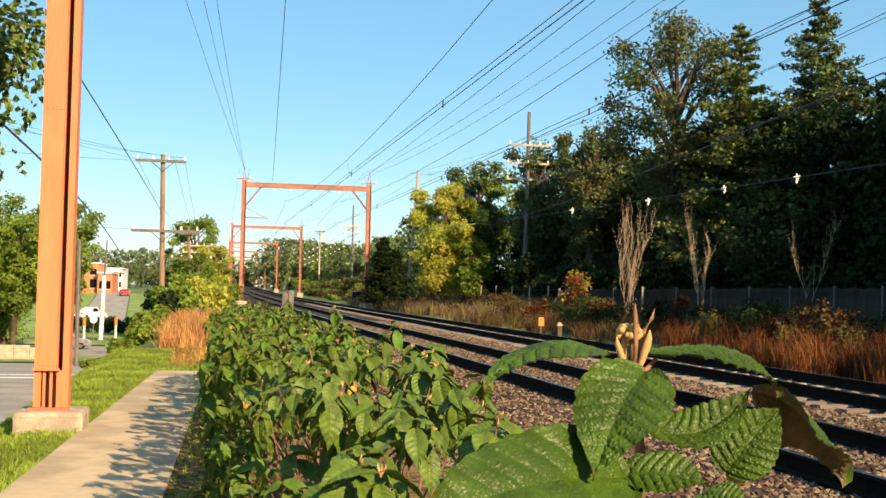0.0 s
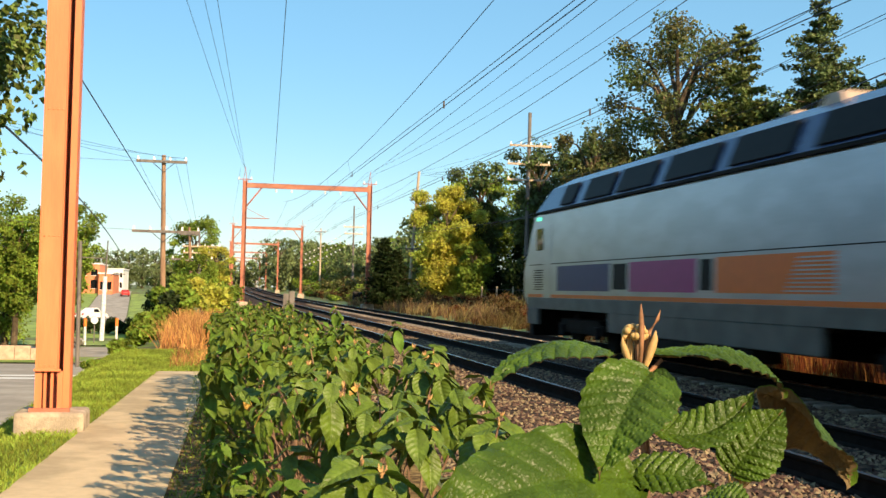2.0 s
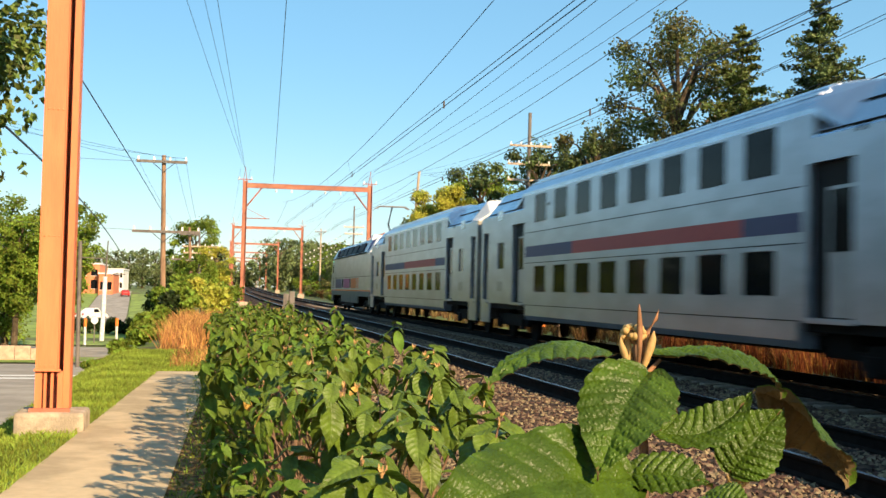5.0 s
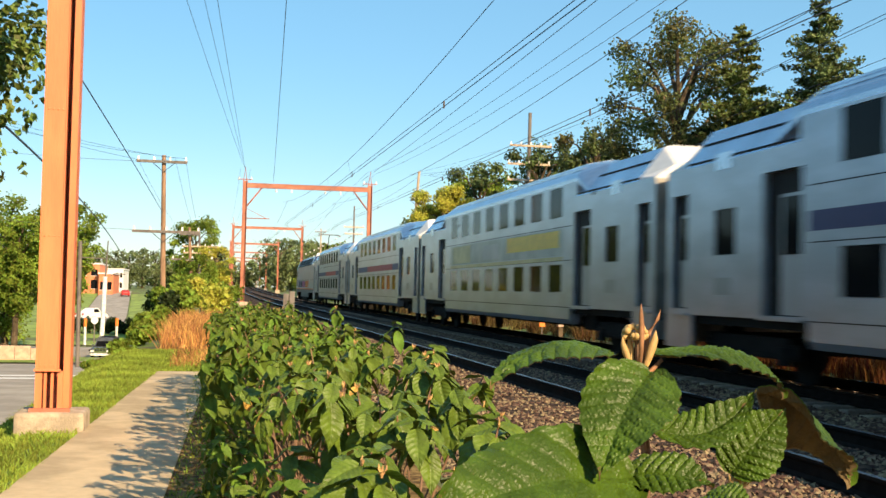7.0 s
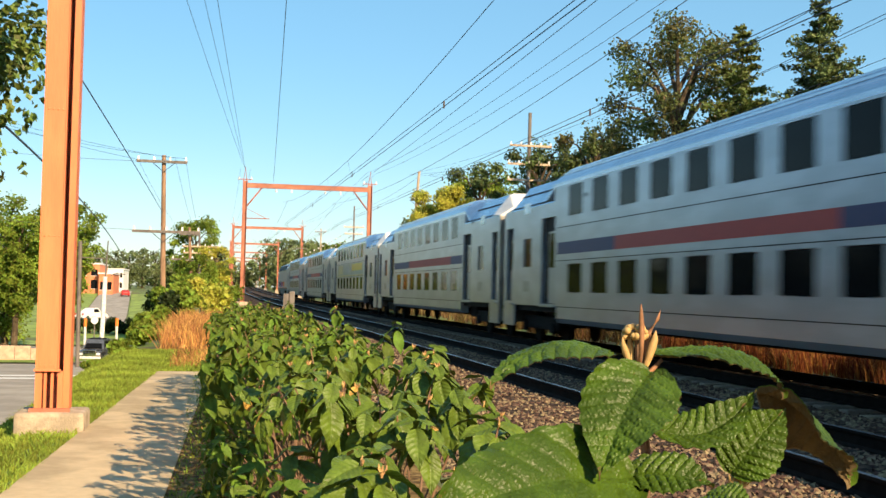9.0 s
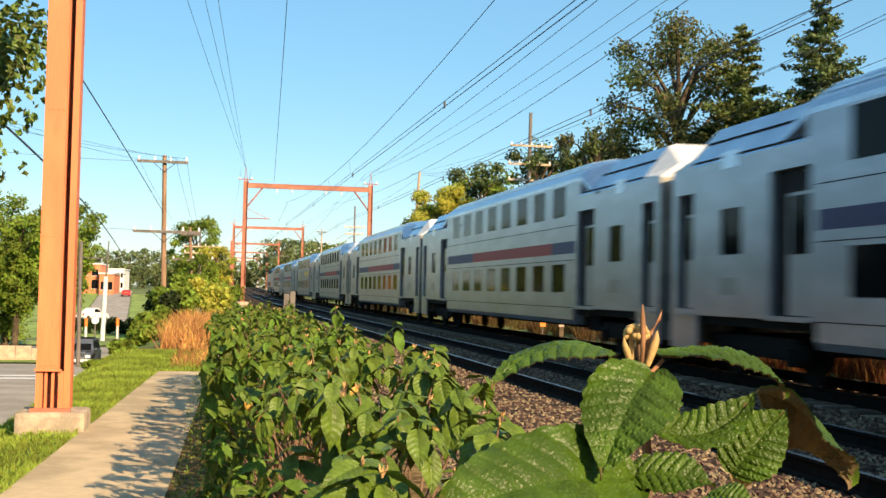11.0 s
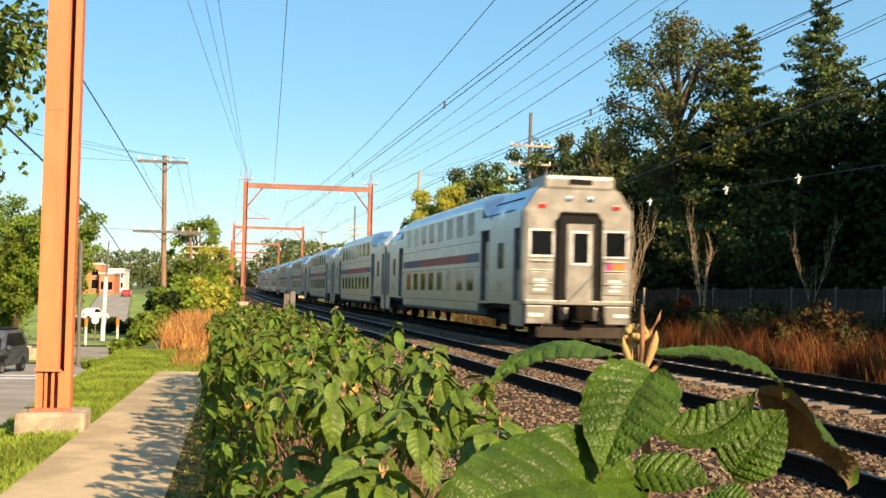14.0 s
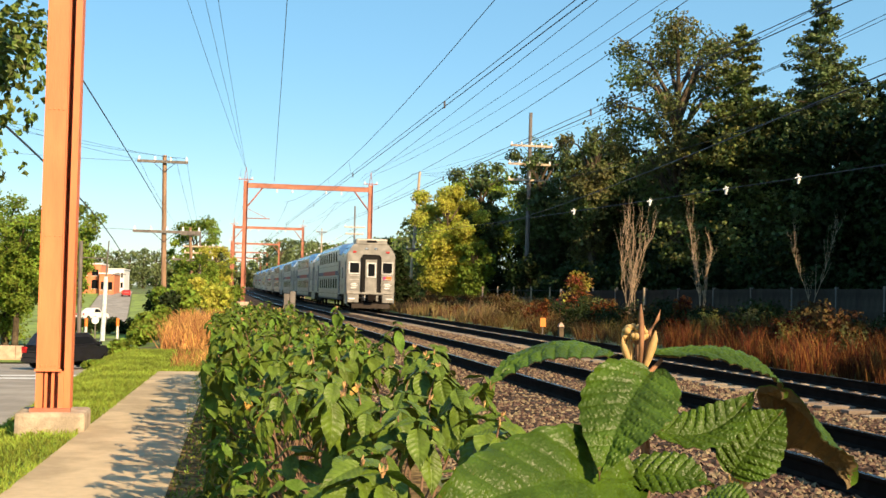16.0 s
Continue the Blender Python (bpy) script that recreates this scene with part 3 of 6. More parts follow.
def lines():
    for x in (NEAR, FAR):
        catenary(x)
    # feeders from the gantry's top past the near column
    wire((4.57, 96, 9.95), (1.0, 13, 11.55), 0.25, 0.014)
    wire((11.74, 96, 10.27), (9.35, 14, 9.0), 0.15, 0.011)
    for x in (-1.15, -0.55, -0.12):
        wire((2.31, 96, 10.8), (2.31 + (x - 2.31) * 1.5, 12, 11.35), 0.3, 0.009)
    for dx, z in ((-0.4, 10.4), (0.4, 10.4)):
        wire((12.5 + dx, 96, 10.9), (12.3 + dx, 14, z), 0.8, 0.009)
        wire((12.5 + dx, 96, 10.9), (13.2 + dx, 180, 11.3), 0.8, 0.009)
        wire((2.3 + dx, 96, 10.9), (2.75 + dx, 180, 11.3), 0.8, 0.009)
    # pole line on the tree side
    for z, dx in ((13.2, -1.6), (13.3, 1.7), (11.8, 1.6), (11.8, -1.6), (10.4, 0.0)):
        wire((24.95 + dx, 92, z), (21 + dx, 20, z - 1.3), 1.0, 0.012)
        wire((24.95 + dx, 92, z), (18.1 + dx * 0.5, 105, 11.9), 0.1, 0.008)
    wire((21.91, 92, 6.7), (12.37, 20, 5.62), 0.3, 0.016)
    wire((18.2, 105, 11.8), (19.8, 170, 13.0), 0.6, 0.01)
    # signal wire with pale insulator clusters
    wire((12.55, 96, 5.5), (15.6, 16, 4.4), 0.1, 0.012)
    for x, y, z in ((14.08, 45, 4.62), (14.6, 38, 4.52), (15.1, 33, 4.55), (15.35, 29, 4.53)):
        bm = tubem([(x, y, z + 0.14), (x + 0.03, y, z + 0.02), (x, y, z - 0.12)], [0.02, 0.05, 0.03], 8)
        tube(bm, [(x - 0.09, y, z + 0.03), (x + 0.1, y, z + 0.08)], [0.025, 0.018], 6)
        tagged(part("insulator_cluster", bm, "porcelain"), "white insulators clamped on an overhead wire", "insulator", "insulators on the wire")
    # dotted insulator strings far along the line
    for za, zb in ((6.3, 10.3), (5.4, 9.3), (4.6, 8.2)):
        wi = thing("insulator_line", "thin wire strung with small white insulators", "wire", group="insulator lines")
        a, b = Vector((13.15, 179.8, za)), Vector((19.9, 169.8, zb))
        pts = [a.lerp(b, k / 12) - Vector((0, 0, 1.0 * (k / 12) * (1 - k / 12))) for k in range(13)]
        part("strand", tubem(pts, 0.012, 4), "wire", wi)
        for q in pts[1:-1]:
            part("insulator", tubem([q - Vector((0.12, 0, 0)), q, q + Vector((0.12, 0, 0))], [0.05, 0.12, 0.05], 7), "porcelain", wi)
    # wires of the left pole line
    for x, z, end in ((-4.5, 8.6, 9.75), (-2.4, 8.75, 9.55), (-1.8, 8.75, 9.0)):
        wire((x, 70, z), (-14.0, 52, end), 0.35, 0.009)
        wire((x, 70, z), (-2.1 + (x + 3) * 0.6, 100, 6.1), 0.3, 0.009)
    wire((-3.03, 70, 5.56), CABLE_A, -0.05, 0.016, "black bundled cable running to the pole")
    wire((-5.1, 70, 2.75), CABLE_B, -0.35, 0.02, "thick black cable running along the street")
    wire((-5.1, 70, 2.75), (-3.0, 69.9, 3.5), 0.25, 0.012)
    wire((-4.7, 70, 4.5), (-30, 60, 7.6), 0.8, 0.01)
    wire((-4.5, 70, 8.5), (-32, 60, 10.6), 0.8, 0.01)


paths()
track(NEAR, "rusty running track on dark tarred ties beside the hedge", "dark_tie")
track(FAR, "outer track with pale tie ends in brown ballast", "tie")
ballast()
gantry(96, 2.3, 12.5, 0.1, 9.95, "faded red steel portal gantry spanning both tracks")
gantry(180, 2.72, 13.15, 0.45, 10.75, "faded red steel portal gantry further along the line")
gantry(262, 3.5, 13.95, 0.8, 11.3, "distant faded red steel portal gantry")
gantry(345, 4.6, 15.0, 1.1, 11.8, "small distant red steel portal gantry")
gantry(430, 6.0, 16.4, 1.5, 12.2, "very small distant red steel portal gantry")
gantry(520, 8.0, 18.4, 2.2, 12.9, "tiny red steel portal gantry near the horizon")
near_column()
utility_pole(-2.85, 70, -0.6, 8.9, 0.17, [(-4.58, -1.69, 8.5), (-4.71, -0.86, 4.42)], "brown wooden utility pole with two crossarms on the bank", lean=-0.2)
utility_pole(-1.75, 100, -0.5, 6.2, 0.16, [(-3.47, -0.09, 3.5), (-2.9, -1.2, 5.6)], "brown wooden utility pole behind the first one", lean=-0.35)
utility_pole(-1.45, 130, -0.5, 7.3, 0.15, [(-3.4, 0.6, 5.6), (-3.3, 0.5, 4.9), (-3.2, 0.5, 4.1)], "grey utility pole with three crossarms", "grey_wood", lean=-0.2)
utility_pole(24.85, 92, 0.2, 16.05, 0.2, [(23.28, 26.81, 13.3), (23.12, 26.7, 11.8), (23.12, 26.7, 10.5)], "tall grey transmission pole with three crossarms before dark trees", "grey_wood", lean=0.15)
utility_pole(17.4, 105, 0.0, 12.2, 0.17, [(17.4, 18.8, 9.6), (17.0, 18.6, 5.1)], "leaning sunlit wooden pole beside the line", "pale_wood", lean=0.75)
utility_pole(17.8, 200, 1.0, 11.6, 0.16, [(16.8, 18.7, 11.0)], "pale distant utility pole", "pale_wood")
utility_pole(19.9, 170, 1.0, 13.5, 0.16, [(18.4, 21.4, 10.4), (18.6, 21.2, 9.4)], "grey distant utility pole with crossarms", "grey_wood")
lines()


# ---------------------------------------------------------------- the train
CAR = 25.9
BODY = 25.3


def bogie(parent, yc):
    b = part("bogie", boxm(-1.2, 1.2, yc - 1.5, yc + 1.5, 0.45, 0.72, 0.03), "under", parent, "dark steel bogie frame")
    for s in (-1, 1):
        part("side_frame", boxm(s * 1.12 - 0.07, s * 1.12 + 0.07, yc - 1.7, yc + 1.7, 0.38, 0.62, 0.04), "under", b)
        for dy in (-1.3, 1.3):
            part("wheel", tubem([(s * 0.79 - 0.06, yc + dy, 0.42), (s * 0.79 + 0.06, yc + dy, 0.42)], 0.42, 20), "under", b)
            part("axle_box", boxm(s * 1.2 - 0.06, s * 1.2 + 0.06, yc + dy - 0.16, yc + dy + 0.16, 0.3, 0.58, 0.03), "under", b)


def coach_windows():
    first, pitch, w = 6.3, 1.74, 1.06
    return [(first + pitch * k, first + pitch * k + w) for k in range(8)]


def coach(label, cab=False, ad=False, split=16.3):
    """One double-deck car; the rear end at y = 0, rail level at z = 0."""
    c = thing("passenger_coach", label, "train car", group="coaches of the train")
    y0, y1 = 0.3, 0.3 + BODY
    ym, yn = 4.0, 25.9 - 4.0
    w = 1.52
    wins = coach_windows()
    upper = [(a, b, 3.14, 3.856) for a, b in wins]
    lower = [(a, b, 1.345, 2.02) for a, b in wins]
    doors = [(4.15, 5.35, 1.05, 3.2), (20.6, 21.8, 1.05, 3.2)]
    ends = [(2.35, 3.15, 2.0, 2.75), (22.75, 23.55, 2.0, 2.75)]
    edoors = [(0.55, 1.25, 1.1, 3.1), (24.65, 25.35, 1.1, 3.1)]
    for s in (-1, 1):
        bm = holed_wall(bmesh.new(), s * w, -s * 0.07, 5.6, 20.3, 1.0, 3.9, upper + lower)
        wall = part("side_wall", bm, "silver", c)
        for k in (0, 1):
            bm = holed_wall(bmesh.new(), s * w, -s * 0.12, (y0, 20.3)[k], (5.6, y1)[k], 1.0, 3.55, [doors[k], ends[k], edoors[k]])
            part("vestibule_wall", bm, "silver", c)
            ya = (y0, 24.45)[k]
            part("end_skirt", boxm(min(s * w, s * (w - 0.05)), max(s * w, s * (w - 0.05)), ya, ya + 1.15, 0.42, 0.997), "silver", c)
            part("wheel_guard", boxm(min(s * (w - 0.1), s * (w - 0.14)), max(s * (w - 0.1), s * (w - 0.14)), (1.5, 20.4)[k], (5.55, 24.4)[k], 0.86, 0.997), "under", c)
        # the well between the bogies hangs lower
        bm = bmesh.new()
        prism_side = [(s * w, 1.0), (s * w, 0.72), (s * (w - 0.06), 0.61), (s * (w - 0.3), 0.61), (s * (w - 0.3), 1.0)]
        prism(bm, prism_side, 5.6, 20.4)
        part("lower_skirt", bm, "silver", c)
        for h in upper + lower:
            x = s * (w - 0.016)
            part("window", boxm(min(x, x + s * 0.01), max(x, x + s * 0.01), h[0] + 0.012, h[1] - 0.012, h[2] + 0.012, h[3] - 0.012), "window", wall)
        for h in ends:
            x = s * (w - 0.045)
            part("window", boxm(min(x, x + s * 0.01), max(x, x + s * 0.01), h[0], h[1], h[2], h[3]), "window", wall)
        for h in doors + edoors:
            x = s * (w - 0.118)
            # Black backing beside the leaf puts the recess's shade into colour.
            d = part("door", boxm(min(x, x + s * 0.03), max(x, x + s * 0.03), h[0] + 0.01, h[1] - 0.01, h[2], h[3] - 0.01), "frame_dark", c, "recessed door, black beside its leaf for the shaded reveal")
            u = x + s * 0.03
            part("door_leaf", boxm(min(u, u + s * 0.02), max(u, u + s * 0.02), h[0] + 0.02, h[0] + 0.62 * (h[1] - h[0]), h[2] + 0.02, h[3] - 0.35), "door_silver", d)
            u += s * 0.02
            part("door_window", boxm(min(u, u + s * 0.008), max(u, u + s * 0.008), h[0] + 0.08, h[0] + 0.56 * (h[1] - h[0]), 1.95, h[3] - 0.4), "window", d)
            part("step", boxm(min(s * w, s * (w + 0.05)), max(s * w, s * (w + 0.05)), h[0] - 0.05, h[1] + 0.05, 0.98, 1.03), "silver", c)
        # colour band
        bands = [(a, b, m, 2.255, 2.54, 0.004) for a, b, m in ((split, 20.4, "stripe_blue"), (7.4, split, "stripe_red"), (5.5, 7.4, "stripe_blue"))]
        if ad:
            bands = [(6.2, 19.6, "ad_grey", 2.22, 2.86, 0.004), (6.5, 11.6, "yellow", 2.42, 2.83, 0.007), (16.4, 19.2, "ad_beige", 2.26, 2.82, 0.007), (12.6, 14.6, "door_silver", 2.3, 2.74, 0.007), (6.2, 19.6, "ad_beige", 2.1, 2.2, 0.004)]
        for a, b, m, za, zb, lift in bands:
            part("colour_band", boxm(min(s * w, s * (w + lift)), max(s * w, s * (w + lift)), a, b, za, zb), m, c)
        for z in (1.0, 2.9, 2.1):
            part("seam", boxm(min(s * w, s * (w + 0.004)), max(s * w, s * (w + 0.004)), 5.5, 20.4, z - 0.008, z + 0.008), "under", c)
        for a, z in ((2.2, 3.4), (22.9, 3.4), (2.5, 1.35), (22.9, 1.35)):
            part("vent", boxm(min(s * w, s * (w + 0.008)), max(s * w, s * (w + 0.008)), a, a + 0.6, z, z + 0.28), "door_silver" if z < 2 else "roof_metal", c)
        for a in (5.7, 20.0):
            part("lamp", boxm(min(s * w, s * (w + 0.02)), max(s * w, s * (w + 0.02)), a - 1.8, a - 1.7, 3.5, 3.58), "frame_dark", c)
    # roof: tall ribbed middle, hipped ends
    mid = [(-w, 3.9), (-w, 3.98), (-w + 0.07, 4.1), (-1.16, 4.32), (-0.6, 4.43), (0.6, 4.43), (1.16, 4.32), (w - 0.07, 4.1), (w, 3.98), (w, 3.9)]
    roof = part("roof", prism(bmesh.new(), mid, ym + 1.2, yn - 1.2), "roof_metal", c, "ribbed curved metal roof")
    low = [(-w, 3.55), (-w + 0.01, 3.585), (-w + 0.02, 3.62), (-1.02, 4.24), (-0.9, 4.28), (0.9, 4.28), (1.02, 4.24), (w - 0.02, 3.62), (w - 0.01, 3.585), (w, 3.55)]
    for y_, t_ in ((5.2, 4.3), (20.7, 21.6)):
        bm = bmesh.new()
        rings = [[bm.verts.new((x, yy, z)) for x, z in out] for out, yy in ((mid, y_), (low, t_))]
        for i in range(10):
            bm.faces.new((rings[0][i], rings[0][(i + 1) % 10], rings[1][(i + 1) % 10], rings[1][i]))
        for ring in rings:
            bm.faces.new(ring)
        bmesh.ops.recalc_face_normals(bm, faces=bm.faces[:])
        part("roof_slope", bm, "roof_metal", c, "sheet-metal facets stepping down to the low roof")
        part("shoulder", boxm(-w + 0.004, w - 0.004, min(y_, 20.3), max(y_, 5.6) if y_ < 10 else 20.7, 3.5, 3.96, 0.02), "silver", c)
    for k in range(5):
        for s in (-1, 1):
            x, z = s * (1.3 - 0.16 * k), lerp(1.3 - 0.16 * k, [(0.6, 4.43), (1.16, 4.32), (1.45, 4.1)])
            part("rib", boxm(x - 0.02, x + 0.02, ym + 1.3, yn - 1.3, z - 0.01, z + 0.03), "roof_metal", roof)
    end = [(-w, 3.55), (-w + 0.02, 3.62), (-1.02, 4.24), (-0.9, 4.28), (0.9, 4.28), (1.02, 4.24), (w - 0.02, 3.62), (w, 3.55)]
    drop = [(-w, 3.53), (-w + 0.02, 3.56), (-1.12, 3.82), (-1.0, 3.84), (1.0, 3.84), (1.12, 3.82), (w - 0.02, 3.56), (w, 3.53)]
    hip_rear, hip_front = (0.1 if cab else 0.85), 0.85
    for a, b in ((y0 + hip_rear, ym + 1.2), (yn - 1.2, y1 - hip_front)):
        part("end_roof", prism(bmesh.new(), end, a, b), "roof_metal", c, "sloped sheet-metal roof over the vestibule")
    for ya, yb in ((y0 + hip_rear, y0), (y1 - hip_front, y1)):
        if cab and ya < 5:
            continue
        bm = bmesh.new()
        rings = [[bm.verts.new((x, yy, z)) for x, z in out] for out, yy in ((end, ya), (drop, yb))]
        for i in range(8):
            bm.faces.new((rings[0][i], rings[0][(i + 1) % 8], rings[1][(i + 1) % 8], rings[1][i]))
        for ring in rings:
            bm.faces.new(ring)
        bmesh.ops.recalc_face_normals(bm, faces=bm.faces[:])
        # White stands for the sun on this metal slope.
        part("end_hip", bm, "white_facade", c, "sloping roof end coloured white for the sun on it")
    for a, b in ((y0, ym + 1.2), (yn - 1.2, y1)):
        for s in (-1, 1):
            for z in (3.6, 3.95):
                xx = s * lerp(z, [(3.55, w), (3.62, w - 0.02), (4.24, 1.02)])
                part("roof_seam", boxm(min(xx, xx + s * 0.02), max(xx, xx + s * 0.02), a + (0.9 if a < 5 else 0.05), b - (0.9 if b > 20 else 0.05), z, z + 0.02), "under", c)
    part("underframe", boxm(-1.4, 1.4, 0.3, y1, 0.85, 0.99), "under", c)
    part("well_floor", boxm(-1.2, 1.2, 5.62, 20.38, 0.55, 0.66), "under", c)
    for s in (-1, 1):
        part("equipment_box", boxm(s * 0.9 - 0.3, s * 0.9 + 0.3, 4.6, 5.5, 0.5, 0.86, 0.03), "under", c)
    for a in (y1 - 0.06, y0 + 0.0):
        if cab and a < 5:
            continue
        bm = boxm(-w + 0.01, w - 0.01, a, a + 0.06, 0.5, 3.55)
        part("end_wall", bm, "cab_grey", c)
        out = a > 5
        part("gangway", boxm(-0.55, 0.55, a + 0.06 if out else a - 0.3, a + 0.36 if out else a, 1.05, 3.2, 0.04), "frame_dark", c, "black rubber gangway")
    for yc in (2.9, 23.0):
        bogie(c, yc)
    if cab:
        cab_end(c, w)
    return c


def cab_end(c, w):
    y = 0.3
    face = [(-w, 1.0), (w, 1.0), (w, 3.55), (1.16, 4.1), (0.72, 4.36), (-0.72, 4.36), (-1.16, 4.1), (-w, 3.55)]
    f = part("cab_face", prism(bmesh.new(), face, 0.12, 0.5), "cab_grey", c, "silver cab end with centre door and marker lights")
    bev = bmesh.new()
    bev.from_mesh(f.data)
    bmesh.ops.bevel(bev, geom=[e for e in bev.edges if abs(e.verts[0].co.y - e.verts[1].co.y) < 0.01 and e.verts[0].co.y < 0.2], offset=0.06, segments=2, affect="EDGES")
    bev.to_mesh(f.data)
    bev.free()
    part("roof_box", boxm(-1.0, 1.0, 0.1, 1.6, 4.1, 4.52, 0.1), "cab_grey", c)
    # Flat black plate; the horn recess's shade is only its colour.
    part("horn_recess_plate", boxm(-0.3, 0.35, 0.08, 0.12, 4.27, 4.42), "frame_dark", c)
    door = boxm(-0.56, 0.56, 0.02, 0.12, 1.05, 3.45, 0.04)
    d = part("end_door", door, "frame_dark", c, "dark-framed centre door")
    part("door_leaf", boxm(-0.36, 0.36, -0.005, 0.02, 1.1, 3.2), "cab_grey", d)
    part("door_window", boxm(-0.2, 0.24, -0.02, -0.005, 2.15, 2.95), "window", d)
    for a, b, z0, z1 in ((-0.26, -0.2, 2.1, 3.0), (0.24, 0.3, 2.1, 3.0), (-0.26, 0.3, 2.95, 3.01), (-0.26, 0.3, 2.09, 2.15)):
        part("window_frame", boxm(a, b, -0.025, -0.004, z0, z1), "white_paint", d)
    part("door_arch", tubem([(-0.6, 0.05, 1.1), (-0.6, 0.05, 3.3), (-0.5, 0.05, 3.47), (0.5, 0.05, 3.47), (0.6, 0.05, 3.3), (0.6, 0.05, 1.1)], 0.06, 6), "frame_dark", c)
    for s in (-1, 1):
        a, b = (0.74, 1.34)
        xa, xb = min(s * a, s * b), max(s * a, s * b)
        wn_ = part("cab_window", boxm(xa, xb, 0.1, 0.125, 2.35, 3.0), "window", c)
        for p in ((xa - 0.05, xa, 2.3, 3.05), (xb, xb + 0.05, 2.3, 3.05), (xa, xb, 3.0, 3.05), (xa, xb, 2.3, 2.35)):
            part("window_frame", boxm(p[0], p[1], 0.085, 0.12, p[2], p[3]), "white_paint", wn_)
        part("marker_light", boxm(s * 1.05 - 0.11, s * 1.05 + 0.11, 0.08, 0.12, 3.62, 3.74, 0.02), "red_lens", c, "red marker lamp")
        part("lamp", boxm(s * 0.3 - 0.1, s * 0.3 + 0.1, 0.09, 0.12, 3.82, 3.94, 0.02), "chrome", c)
        part("panel", boxm(xa, xb, 0.09, 0.12, 1.3, 1.9, 0.01), "cab_grey", c)
        for z in (2.2, 1.95, 1.6):
            part("grab_rail", tubem([(xa, 0.05, z), (xb, 0.05, z)], 0.013, 6), "white_paint", c)
        part("buffer_box", boxm(s * 1.1 - 0.36, s * 1.1 + 0.36, 0.06, 0.4, 0.5, 1.0, 0.03), "cab_grey", c)
        part("lamp_lower", boxm(s * 1.2 - 0.2, s * 1.2 + 0.2, 0.03, 0.07, 0.68, 0.78, 0.02), "white_paint", c)
    part("badge", boxm(0.95, 1.3, 0.082, 0.118, 1.93, 2.15), "stripe_orange", c)
    part("badge", boxm(0.78, 0.95, 0.082, 0.118, 1.93, 2.15), "stripe_purple", c)
    for s in (-1, 1):
        for k in range(3):
            part("marking", boxm(s * 1.05 - 0.2 + 0.05 * (k % 2), s * 1.05 + 0.14 + 0.05 * (k % 2), 0.082, 0.09, 1.38 + 0.13 * k, 1.45 + 0.13 * k), "white_paint", c)
    for x0_, x1_, z0_, z1_ in ((-0.5, -0.34, 0.62, 0.95), (0.34, 0.5, 0.6, 0.95), (-0.12, 0.12, 0.55, 0.66)):
        part("drawbar_bracket", boxm(x0_, x1_, -0.06, 0.2, z0_, z1_, 0.02), "cab_grey", c)
    part("plough_blade", boxm(-1.2, 1.2, -0.1, -0.05, 0.14, 0.42, 0.02), "tan_wall", c)
    part("anticlimber", boxm(-1.5, 1.5, 0.0, 0.3, 1.02, 1.14, 0.02), "cab_grey", c)
    cp = part("coupler", boxm(-0.18, 0.18, -0.45, 0.5, 0.65, 0.95, 0.05), "under", c)
    part("coupler_head", boxm(-0.25, 0.25, -0.6, -0.35, 0.62, 1.0, 0.06), "rail", cp)
    for x in (-0.6, -0.45, 0.5, 0.65):
        part("hose", tubem([(x, -0.02, 0.98), (x, -0.16, 0.7), (x + 0.05, -0.12, 0.45)], 0.03, 6), "frame_dark", c)
    part("plough", boxm(-1.05, 1.05, -0.05, 0.06, 0.16, 0.5, 0.02), "under", c)


